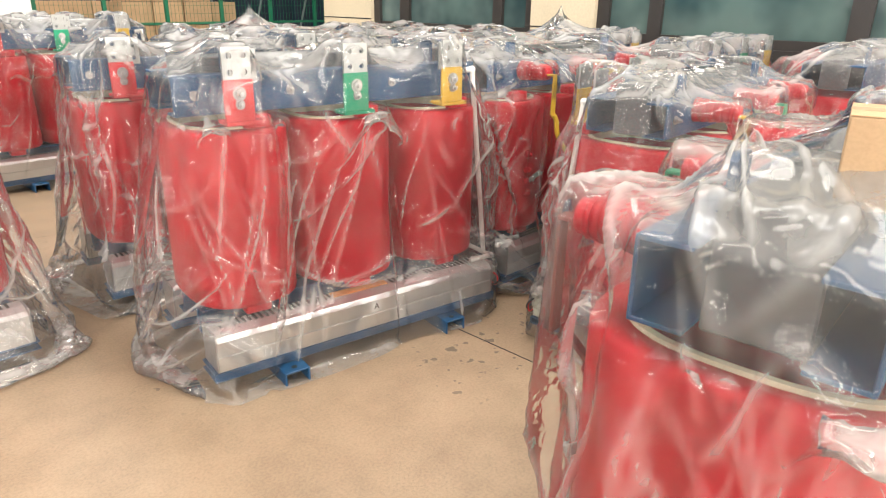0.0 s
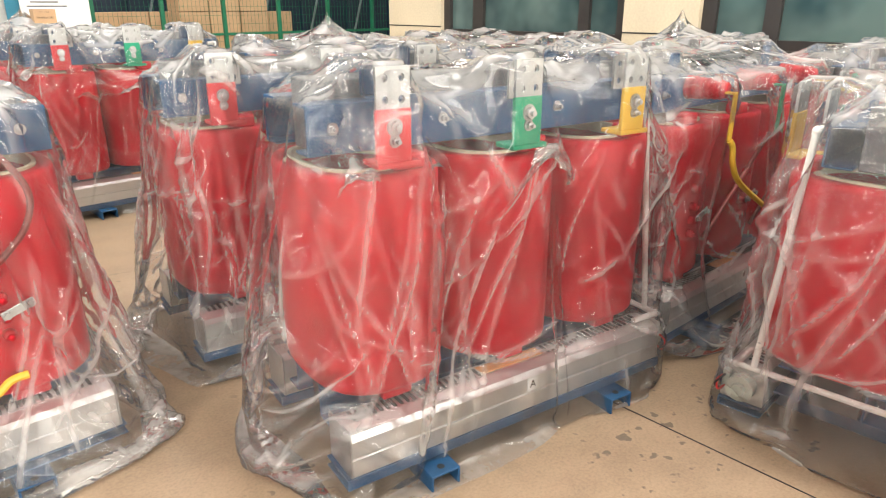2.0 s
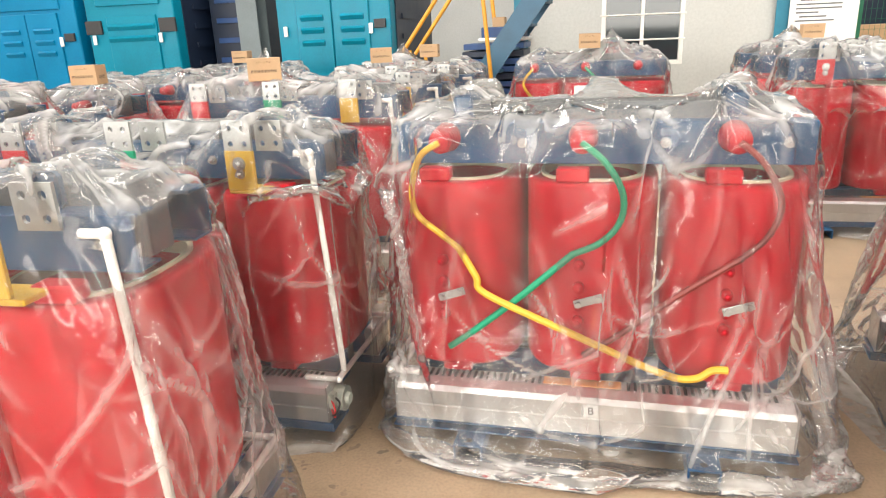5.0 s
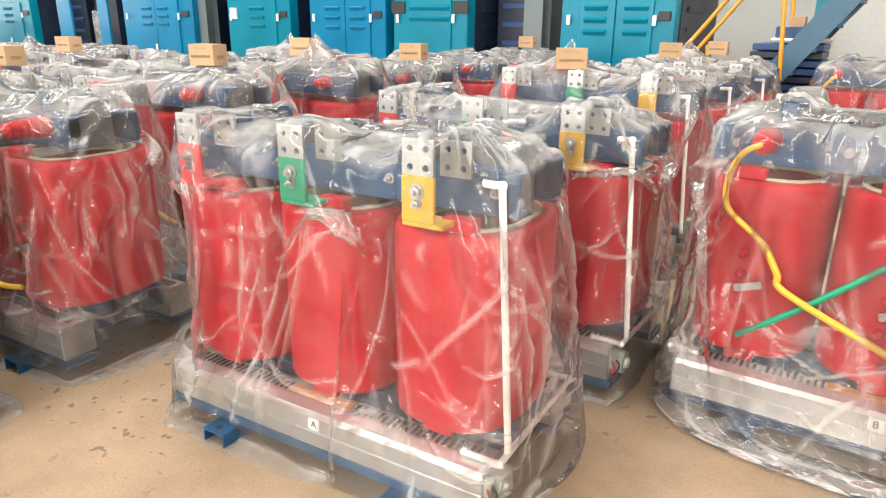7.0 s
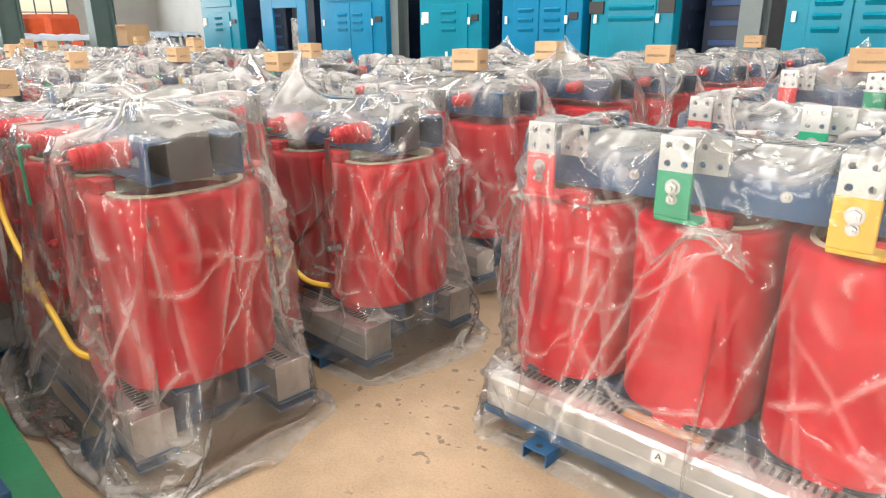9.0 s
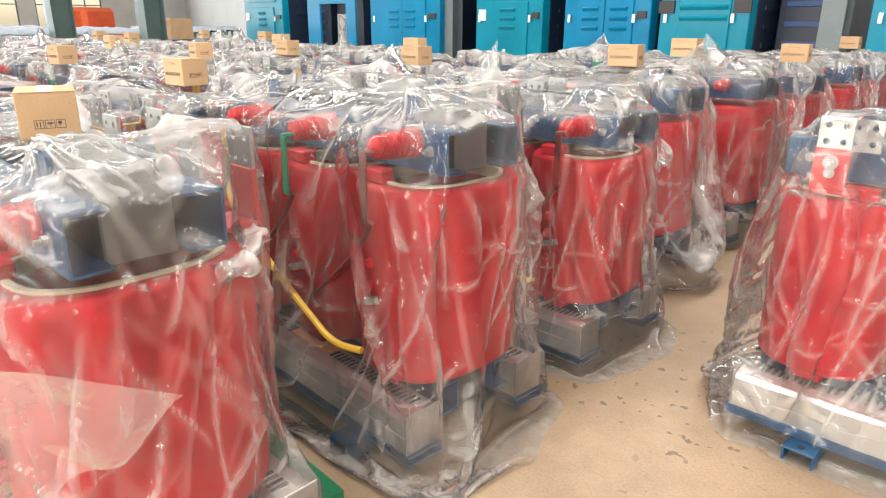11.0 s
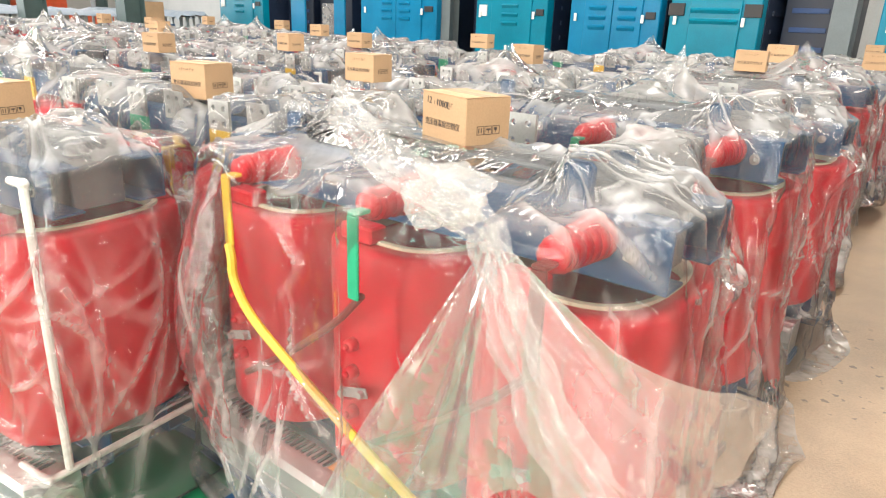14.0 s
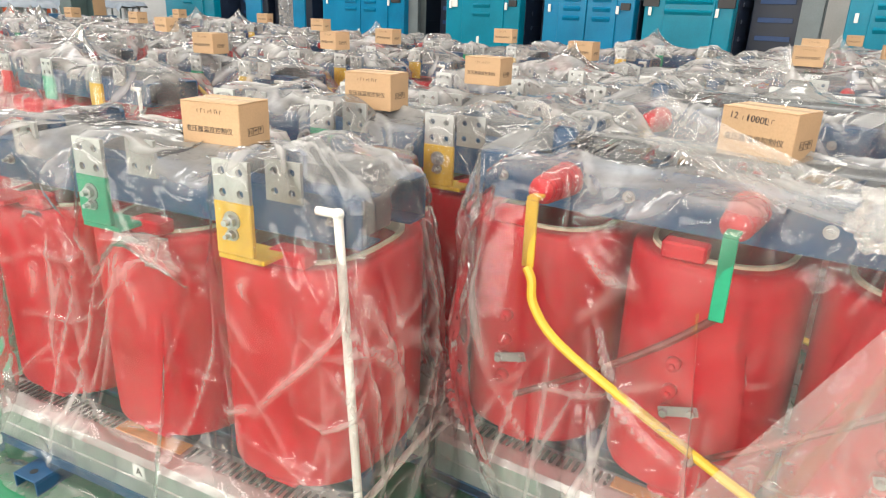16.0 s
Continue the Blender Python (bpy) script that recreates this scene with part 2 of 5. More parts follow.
def outline(a, b, power, n):
    for k in range(n):
        t = 2 * math.pi * k / n
        c, s = math.cos(t), math.sin(t)
        yield a * math.copysign(abs(c) ** (2 / power), c), b * math.copysign(abs(s) ** (2 / power), s)


def coil_mesh(seed):
    """Cast-resin coil: a rounded drum, flattened towards its neighbours, with a worn rim."""
    rnd = random.Random(seed)
    bm, rings = bmesh.new(), []
    n = 48
    for z, k in ((0.30, 0.965), (0.306, 0.985), (0.32, 1.0), (0.42, 1.004), (0.63, 1.0), (0.85, 1.004), (0.945, 1.0), (0.958, 0.985), (0.964, 0.955), (0.964, 0.80), (0.93, 0.79)):
        rings.append([bm.verts.new((x * k + rnd.uniform(-0.0012, 0.0012), y * k + rnd.uniform(-0.0012, 0.0012), z)) for x, y in outline(0.232, 0.30, 2.7, n)])
    for a, b in zip(rings, rings[1:]):
        for k in range(n):
            bm.faces.new((a[k], a[(k + 1) % n], b[(k + 1) % n], b[k]))
    bm.faces.new(rings[0][::-1])
    return bm


def rim_mesh():
    bm, rings = bmesh.new(), []
    n = 40
    for z, k in ((0.93, 0.80), (0.972, 0.80), (0.972, 0.745), (0.93, 0.74)):
        rings.append([bm.verts.new((x * k, y * k, z)) for x, y in outline(0.232, 0.30, 2.7, n)])
    for a, b in zip(rings, rings[1:]):
        for k in range(n):
            bm.faces.new((a[k], a[(k + 1) % n], b[(k + 1) % n], b[k]))
    return bm


def channel(x0, x1, y0, y1, z0, z1, web, t=0.008):
    """A channel bar along x; web gives the side of its closed face, +1 or -1 in y."""
    bm = bmesh.new()
    yw = y1 if web > 0 else y0
    add_box(bm, x0, x1, min(yw, yw - web * t), max(yw, yw - web * t), z0, z1, 0.002)
    add_box(bm, x0, x1, y0 + 0.0005, y1 - 0.0005, z1 - t, z1 + 0.0004, 0.0015)
    add_box(bm, x0, x1, y0 + 0.0005, y1 - 0.0005, z0 - 0.0004, z0 + t, 0.0015)
    return bm


def holed_plate(w, h, t, holes, r):
    """An upright plate in the xz plane with round holes through it."""
    bm = bmesh.new()
    half_w = w / 2
    cols, rows = 2, len(holes) // 2
    n = 12
    for c in range(cols):
        for rr in range(rows):
            x0, x1 = -half_w + c * w / cols, -half_w + (c + 1) * w / cols
            z0, z1 = rr * h / rows, (rr + 1) * h / rows
            cx, cz = (x0 + x1) / 2, (z0 + z1) / 2
            for y in (-t / 2, t / 2):
                inner, outer = [], []
                for k in range(n):
                    a = 2 * math.pi * (k + 0.5) / n
                    ca, sa = math.cos(a), math.sin(a)
                    q = max(abs(ca), abs(sa))
                    inner.append(bm.verts.new((cx + r * ca, y, cz + r * sa)))
                    outer.append(bm.verts.new((cx + ca / q * (x1 - x0) / 2, y, cz + sa / q * (z1 - z0) / 2)))
                for k in range(n):
                    f = (inner[k], inner[(k + 1) % n], outer[(k + 1) % n], outer[k])
                    bm.faces.new(f if y > 0 else f[::-1])
                if y < 0:
                    first = inner
                else:
                    for k in range(n):
                        bm.faces.new((first[k], first[(k + 1) % n], inner[(k + 1) % n], inner[k]))
    for x in (-half_w, half_w):
        add_box(bm, x - 0.0006, x + 0.0006, -t / 2, t / 2, 0, h)
    add_box(bm, -half_w, half_w, -t / 2, t / 2, h - 0.0006, h + 0.0006)
    return bm


def bolt_mesh(axis=-1, r=0.012):
    bm = bmesh.new()
    add_cyl(bm, (0, 0, 0), (0, axis * 0.004, 0), r * 1.45, 14)
    add_cyl(bm, (0, axis * 0.004, 0), (0, axis * 0.016, 0), r, 6)
    add_cyl(bm, (0, axis * 0.016, 0), (0, axis * 0.03, 0), r * 0.5, 8)
    return bm


def insulator_mesh():
    """Ribbed resin post lying along +y."""
    bm = bmesh.new()
    for k in range(5):
        y = 0.022 * k
        add_cyl(bm, (0, y, 0), (0, y + 0.014, 0), 0.046 - 0.002 * k, 16, 0.042 - 0.002 * k)
        add_cyl(bm, (0, y + 0.014, 0), (0, y + 0.022, 0), 0.036, 14)
    add_cyl(bm, (0, 0.11, 0), (0, 0.125, 0), 0.03, 12)
    return bm


def fan_body_mesh():
    """Long cross-flow fan housing: pressed sheet with a stepped front and a sloping top lip."""
    prof = [(-0.075, 0.0), (-0.075, 0.056), (-0.069, 0.06), (-0.075, 0.064), (-0.075, 0.118), (-0.06, 0.135), (-0.02, 0.148), (0.045, 0.148), (0.075, 0.135), (0.075, 0.0)]
    bm = bmesh.new()
    ends = [[bm.verts.new((x, y, z)) for y, z in prof] for x in (-0.70, 0.70)]
    for k in range(len(prof)):
        j = (k + 1) % len(prof)
        bm.faces.new((ends[0][k], ends[1][k], ends[1][j], ends[0][j]))
    bm.faces.new(ends[0][::-1]), bm.faces.new(ends[1])
    bmesh.ops.recalc_face_normals(bm, faces=bm.faces)
    return bm


def grille_mesh():
    bm = bmesh.new()
    for k in range(54):
        x = -0.66 + k * 0.0245
        if -0.16 < x < 0.14:
            continue
        add_box(bm, x, x + 0.011, -0.012, 0.042, 0.1475, 0.151)
    return bm


def text_mesh(body, size, material, depth=0.0006):
    cu = bpy.data.curves.new("text", "FONT")
    cu.body, cu.size, cu.align_x, cu.align_y, cu.extrude = body, size, "CENTER", "CENTER", depth
    ob = bpy.data.objects.new("text", cu)
    scene.collection.objects.link(ob)
    bpy.context.view_layer.update()
    me = bpy.data.meshes.new_from_object(ob.evaluated_get(bpy.context.evaluated_depsgraph_get()))
    bpy.data.objects.remove(ob)
    me.materials.clear()
    me.materials.append(material)
    return me


COIL = [mesh_of("coil", coil_mesh(s), RED, True) for s in (1, 2, 3)]
RIM = mesh_of("rim", rim_mesh(), IVORY)
BOLT = mesh_of("bolt", bolt_mesh(-1), STEEL)
BOLT_HV = mesh_of("bolt", bolt_mesh(1), STEEL)
BOLT_BIG = mesh_of("bolt", bolt_mesh(-1, 0.017), STEEL)
PLATE = mesh_of("busbar", holed_plate(0.105, 0.108, 0.010, [0] * 4, 0.0105), TIN)
INSUL = mesh_of("insulator", insulator_mesh(), RED, True)
FAN = mesh_of("fan_housing", fan_body_mesh(), ALU)
GRILLE = mesh_of("grille", grille_mesh(), CORE_DARK)
BLOCK = mesh_of("end_block", box(-0.055, 0.055, -0.03, 0.03, 0, 0.045, 0.006), RED)
TAP_KNOB = mesh_of("tap_terminal", add_cyl(add_cyl(bmesh.new(), (0, 0, 0), (0, 0.03, 0), 0.02, 12, 0.017), (0, 0.03, 0), (0, 0.042, 0), 0.009, 8), RED, True)
TAP_LINK = mesh_of("tap_link", add_cyl(add_cyl(box(-0.05, 0.05, 0, 0.006, -0.014, 0.014, 0.002), (-0.035, 0, 0), (-0.035, 0.02, 0), 0.011, 6), (0.035, 0, 0), (0.035, 0.02, 0), 0.011, 6), TIN)
TOP_BEAM = {w: mesh_of("clamp_beam", channel(-0.70, 0.70, -0.045, 0.045, 1.01, 1.145, w), BLUE) for w in (1, -1)}
LOW_BEAM = {w: mesh_of("lower_beam", channel(-0.69, 0.69, -0.045, 0.045, 0.17, 0.285, w), BLUE) for w in (1, -1)}


def foot_mesh():
    bm = bmesh.new()
    add_box(bm, -0.055, 0.055, -0.45, 0.45, 0.052, 0.060, 0.002)
    for s in (-1, 1):
        add_box(bm, s * 0.055, s * 0.047, -0.4495, 0.4495, 0.0, 0.0525, 0.002)
    return bm


FOOT = mesh_of("foot_channel", foot_mesh(), BLUE)
FOOT_HOLE = mesh_of("bolt_hole", add_cyl(bmesh.new(), (0, 0, 0.0585), (0, 0, 0.0608), 0.013, 14), BLACK)
RAIL = mesh_of("base_rail", channel(-0.72, 0.72, -0.08, 0.08, 0.0612, 0.098, -1, 0.006), BLUE)
LETTER = {k: text_mesh(k, 0.04, INK) for k in "AB"}
RING_B = text_mesh("b", 0.02, INK)


def motor_mesh():
    bm = bmesh.new()
    add_cyl(bm, (0.70, 0, 0.07), (0.745, 0, 0.07), 0.05, 18)
    add_cyl(bm, (0.745, 0, 0.07), (0.76, 0, 0.07), 0.028, 14, 0.022)
    add_box(bm, 0.70, 0.725, -0.07, -0.045, 0.06, 0.12)
    return bm


MOTOR = mesh_of("fan_motor", motor_mesh(), surface("motor_grey", (0.45, 0.48, 0.42), 0.5, 0.1, vary=0.2))
WIRE_R = mesh_of("wire", tube([(0.71, -0.06, 0.10), (0.735, -0.085, 0.07), (0.73, -0.08, 0.03), (0.71, -0.06, 0.05)], 0.004, 6), surface("red_wire", (0.6, 0.03, 0.03), 0.5))
WIRE_B = mesh_of("wire", tube([(0.70, -0.05, 0.11), (0.75, -0.07, 0.09), (0.74, -0.09, 0.05), (0.715, -0.07, 0.03)], 0.004, 6), BLACK)


def strap(x, z):
    bm = bmesh.new()
    add_box(bm, x - 0.017, x + 0.017, 0.382, 0.39, z, 1.085, 0.002)
    add_box(bm, x - 0.0165, x + 0.0165, 0.336, 0.3895, 1.0855, 1.095, 0.002)
    return bm


def build_transformer(leads):
    t = thing("transformer", "dry-type transformer with red resin coils and blue steel clamps", "transformer", "wrapped transformers on the floor")
    part("core_yoke", box(-0.64, 0.64, -0.079, 0.079, 1.0, 1.2, 0.004), CORE, t, "dark laminated steel yoke")
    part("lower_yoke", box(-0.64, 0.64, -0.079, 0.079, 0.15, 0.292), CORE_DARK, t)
    for k in (-1, 0, 1):
        x = k * PITCH
        c = part("coil", COIL[k + 1], None, t, m=pose(x, 0, 0))
        part("coil_rim", RIM, None, c)
        for y in (-0.235, 0.235):
            part("end_block", BLOCK, None, c, m=pose(0.06, y, 0.964))
            part("end_block", BLOCK, None, c, m=pose(0.0, y, 0.257))
        for z in (0.70, 0.62, 0.56, 0.50):
            part("tap_terminal", TAP_KNOB, None, c, m=pose(0.03, 0.296, z))
        part("tap_link", TAP_LINK, None, c, "tinned link between tap terminals", m=pose(-0.005, 0.333, 0.585, 0, 18, 0))
    for s in (-1, 1):
        b = part("clamp_beam", TOP_BEAM[s], None, t, m=pose(0, s * 0.125, 0))
        for x in (-0.62, -0.24, 0.24, 0.62):
            part("bolt", BOLT if s < 0 else BOLT_HV, None, b, m=pose(x, s * 0.045, 1.08))
        part("lower_beam", LOW_BEAM[-s], None, t, m=pose(0, s * 0.14, 0))
        part("base_rail", RAIL, None, t, m=pose(0, s * 0.285, 0))
        part("foot_channel", FOOT, None, t, m=pose(s * 0.41, 0, 0))
        for y in (-0.415, 0.415):
            part("bolt_hole", FOOT_HOLE, None, t, m=pose(s * 0.41, y, 0))
        f = part("cooling_fan", FAN, None, t, "bright aluminium fan housing", m=pose(0, s * 0.285, 0.099, 0, 0, 0 if s < 0 else 180) if s < 0 else pose(0, 0.285, 0.099, 0, 0, 180))
        part("grille", GRILLE, None, f)["kind"] = "stuff"
        part("warning_label", box(-0.15, 0.13, -0.008, 0.044, 0.1482, 0.1502), ORANGE_LABEL, f, "faded orange warning label")
        part("plate", box(0.0, 0.05, -0.0762, -0.0751, 0.068, 0.114), LABEL, f)
        part("letter", LETTER["A" if s < 0 else "B"], None, f, m=pose(0.025, -0.0766, 0.091, 90))
        for x in (-0.702, 0.702):
            part("end_cap", box(x - 0.004, x + 0.004, -0.078, 0.078, -0.0005, 0.152, 0.002), STEEL, f)
    part("fan_motor", MOTOR, None, t, m=pose(0.006, -0.285, 0.099))
    part("wire", WIRE_R, None, t, m=pose(0, -0.285, 0.099)), part("wire", WIRE_B, None, t, m=pose(0, -0.285, 0.099))
    # LV terminals
    for k, mat, lab in ((-1, RED_WRAP, "red-taped tinned busbar"), (0, GREEN_WRAP, "green-taped tinned busbar"), (1, YELLOW_WRAP, "yellow-taped tinned busbar")):
        x = k * PITCH - 0.03
        bar = part("busbar", PLATE, None, t, lab, m=pose(x, -0.33, 1.14))
        sl = bmesh.new()
        add_box(sl, -0.055, 0.055, -0.008, 0.008, -0.135, 0.004, 0.003)
        add_box(sl, -0.054, 0.085, -0.0075, 0.09, -0.150, -0.1352, 0.003)
        part("tape", sl, mat, bar)
        part("bolt", BOLT_BIG, None, bar, m=pose(0, -0.008, -0.042))
        part("bolt", BOLT, None, bar, m=pose(0.0, -0.008, -0.078))
        part("busbar", PLATE, None, t, m=pose(x + 0.062, -0.22, 1.125))
    # HV terminals and delta leads
    shift = 0.03 if leads == "cable" else -0.06
    for k in (-1, 0, 1):
        part("insulator", INSUL, None, t, "ribbed red resin insulator", m=pose(k * PITCH + shift, 0.171, 1.10) @ Matrix.Diagonal((1.1, 1.0 if leads == "cable" else 1.4, 1.1, 1)))
    hv = 0.345
    if leads == "cable":
        part("cable", tube([(0.51, 0.30, 1.10), (0.57, 0.33, 1.06), (0.60, hv, 0.96), (0.585, hv, 0.87), (0.50, hv, 0.80), (0.44, hv, 0.755)], 0.011), YELLOW_WRAP, t, "yellow insulated lead")
        part("lead_bar", tube([(0.44, hv, 0.755), (0.38, hv + 0.01, 0.66), (0.345, hv + 0.012, 0.60), (0.05, hv + 0.012, 0.475), (-0.25, hv + 0.012, 0.355), (-0.36, hv + 0.01, 0.34), (-0.42, hv, 0.37), (-0.47, hv, 0.375)], 0.013), YELLOW_WRAP, t, "yellow sleeved connecting bar")
        part("cable", tube([(0.03, 0.30, 1.10), (-0.05, 0.33, 1.04), (-0.105, hv, 0.95), (-0.10, hv, 0.86), (-0.04, hv, 0.79), (0.05, hv - 0.01, 0.745)], 0.011), GREEN_WRAP, t, "green insulated lead")
        part("lead_bar", tube([(0.05, hv - 0.01, 0.745), (0.25, hv - 0.012, 0.57), (0.40, hv - 0.012, 0.45), (0.49, hv - 0.012, 0.385)], 0.012), GREEN_WRAP, t, "green sleeved connecting bar")
        part("cable", tube([(-0.45, 0.30, 1.10), (-0.52, 0.33, 1.04), (-0.575, hv, 0.93), (-0.55, hv, 0.83), (-0.48, hv, 0.755)], 0.010), BROWN_CABLE, t, "brown insulated lead")
        part("lead_bar", tube([(-0.48, hv, 0.755), (-0.30, hv - 0.014, 0.62), (-0.10, hv - 0.014, 0.46), (0.01, hv - 0.014, 0.385)], 0.011), BROWN_CABLE, t)
    else:
        hv = 0.39
        part("lead_strap", strap(0.42, 0.90), YELLOW_WRAP, t, "yellow-taped copper strap")
        part("lead_bar", tube([(0.42, hv, 0.90), (0.40, hv + 0.008, 0.87), (0.385, hv + 0.012, 0.80), (0.30, hv + 0.014, 0.71), (0.05, hv + 0.014, 0.58), (-0.20, hv + 0.012, 0.46), (-0.34, hv + 0.006, 0.405), (-0.46, hv - 0.03, 0.40)], 0.013), YELLOW_WRAP, t, "yellow sleeved connecting bar")
        part("lead_strap", strap(-0.06, 0.88), GREEN_WRAP, t, "green-taped copper strap")
        part("lead_bar", tube([(-0.06, hv - 0.03, 0.88), (0.06, hv - 0.045, 0.76), (0.26, hv - 0.05, 0.60), (0.45, hv - 0.05, 0.47)], 0.010), BROWN_CABLE, t)
        part("lead_strap", strap(-0.54, 0.86), BROWN_CABLE, t, "red-brown taped strap")
        part("lead_bar", tube([(-0.54, hv - 0.03, 0.87), (-0.42, hv - 0.045, 0.74), (-0.20, hv - 0.05, 0.56), (-0.04, hv - 0.05, 0.44)], 0.010), BROWN_CABLE, t)
    # lifting lugs and conduit
    for x in (-0.46, 0.46):
        for s in (-1, 1):
            part("lifting_lug", box(-0.035, 0.035, -0.005, 0.005, 0, 0.09, 0.012), BLUE, t, m=pose(x, s * 0.11, 1.146))
    part("conduit", pipe_run([(0.60, -0.21, 1.115), (0.66, -0.21, 1.115), (0.735, -0.25, 0.27)], 0.012), PVC, t, "white plastic conduit")
    part("conduit", pipe_run([(0.60, -0.31, 0.262), (0.735, -0.31, 0.262), (0.735, 0.31, 0.262), (0.62, 0.31, 0.262)], 0.011), PVC, t, "white plastic conduit")
    return t


# ---- film covers ----
def bag_rows(n, caps, sides, lx, ly, hem, top=1.30):
    """The cut of an open bag: rings over the flat top, then straight sides down to the hem."""
    tt = np.linspace(0, 2 * math.pi, 8000, endpoint=False)
    c, s = np.cos(tt), np.sin(tt)
    px, py = lx * np.sign(c) * np.abs(c) ** 0.25, ly * np.sign(s) * np.abs(s) ** 0.25
    along = np.concatenate([[0], np.cumsum(np.hypot(np.diff(px), np.diff(py)))])
    pick = np.searchsorted(along, np.linspace(0, along[-1], n, endpoint=False))
    px, py = px[pick], py[pick]
    core = lx - ly
    rows = []
    for k in range(caps):
        q = (k + 0.35) / (caps - 0.65)
        inner = np.clip(px, -core, core)
        rows.append(np.stack([inner + (px - inner) * q, py * q, np.full(n, top + 0.07 * (1 - q))], 1))
    for k in range(sides):
        rows.append(np.stack([px, py, top + (hem - top) * (k + 1) / sides], 1))
    return np.array(rows)


def finer(G):
    """Halves the spacing of a grid whose columns run round."""
    H = np.zeros((G.shape[0], G.shape[1] * 2, 3))
    H[:, 0::2], H[:, 1::2] = G, (G + np.roll(G, -1, 1)) / 2
    K = np.zeros((G.shape[0] * 2 - 1, H.shape[1], 3))
    K[0::2], K[1::2] = H, (H[:-1] + H[1:]) / 2
    return K


def springs(G, closed=True):
    """Pairs of grid points with their lengths in the cut, in sets that share no point: weave, shear and bending."""
    rows, n = G.shape[:2]
    idx = np.arange(rows * n).reshape(rows, n)
    flat = G.reshape(-1, 3)
    right = lambda k: np.roll(idx, -k, 1)
    col, row = np.arange(n), np.arange(rows)
    sets = []

    def add(i, j, pull, press):
        i, j = i.ravel(), j.ravel()
        if len(i):
            sets.append((i, j, np.linalg.norm(flat[i] - flat[j], axis=1) + 1e-6, pull, press))

    for par in (0, 1):
        cs = col[par::2] if closed else col[par:n - 1:2]
        add(idx[:, cs], right(1)[:, cs], 1.0, 0.55)
        rs = row[par:rows - 1:2]
        add(idx[rs], idx[rs + 1], 1.0, 0.55)
        cs = col if closed else col[:n - 1]
        add(idx[rs][:, cs], right(1)[rs + 1][:, cs], 0.35, 0.12)
        add(right(1)[rs][:, cs], idx[rs + 1][:, cs], 0.35, 0.12)
        cs = col[np.isin(col % 4, (0, 1) if par == 0 else (2, 3))]
        cs = cs if closed else cs[cs < n - 2]
        add(idx[:, cs], right(2)[:, cs], 0.0, 0.45)
        rs = row[np.isin(row % 4, (0, 1) if par == 0 else (2, 3))]
        rs = rs[rs < rows - 2]
        add(idx[rs], idx[rs + 2], 0.0, 0.45)
    if closed:
        k = np.arange(1, n // 2)
        add(idx[0][k], idx[0][n - k], 1.0, 0.5)
    return sets


MACHINE = [(-0.70, 0.70, -0.17, 0.17, 0.98, 1.15), (-0.645, 0.645, -0.085, 0.085, 0.98, 1.20), (-0.50, -0.42, -0.12, 0.12, 1.1, 1.238), (0.42, 0.50, -0.12, 0.12, 1.1, 1.238),
           (-0.72, 0.72, -0.362, -0.20, 0.0, 0.25), (-0.72, 0.72, 0.20, 0.362, 0.0, 0.25), (-0.735, 0.745, -0.31, 0.31, 0.0, 0.27)]
MACHINE += [(x - 0.057, x + 0.06, -0.342, -0.2, 0.99, 1.25) for x in (-0.51, -0.03, 0.45)]
MACHINE += [(x - 0.10, x + 0.08, 0.17, 0.385, 1.03, 1.15) for x in (-0.48, 0.0, 0.48)]


def keep_out(P, solids, gap):
    """Moves points out of the boxes, the three coils and the floor; tells which ones touch."""
    hit = np.zeros(len(P), bool)
    for x0, x1, y0, y1, z0, z1 in solids:
        lo, hi = np.array((x0, y0, z0)) - gap, np.array((x1, y1, z1)) + gap
        i = np.nonzero(((P > lo) & (P < hi)).all(1))[0]
        if len(i):
            q = P[i]
            depth = np.concatenate([q - lo, hi - q], 1)
            depth[:, 2] = 9
            a = depth.argmin(1)
            ax = a % 3
            q[np.arange(len(i)), ax] = np.where(a < 3, lo[ax], hi[ax])
            P[i], hit[i] = q, True
    if solids is MACHINE:
        for x in (-PITCH, 0.0, PITCH):
            a, b = 0.236 + gap, 0.318 + gap
            i = np.nonzero((np.abs(P[:, 0] - x) < a) & (np.abs(P[:, 1]) < b) & (P[:, 2] > 0.29) & (P[:, 2] < 0.97 + gap))[0]
            if len(i):
                q = P[i] - (x, 0, 0)
                f = (np.abs(q[:, 0] / a) ** 2.7 + np.abs(q[:, 1] / b) ** 2.7) ** (1 / 2.7)
                inside = f < 1
                up = inside & (q[:, 2] > 0.93)
                out = inside & ~up
                q[up, 2] = 0.97 + gap
                q[out, :2] /= np.maximum(f[out], 0.2)[:, None]
                P[i] = q + (x, 0, 0)
                hit[i[inside]] = True
    low = P[:, 2] < 0.006
    P[low, 2] = 0.006
    return hit | low


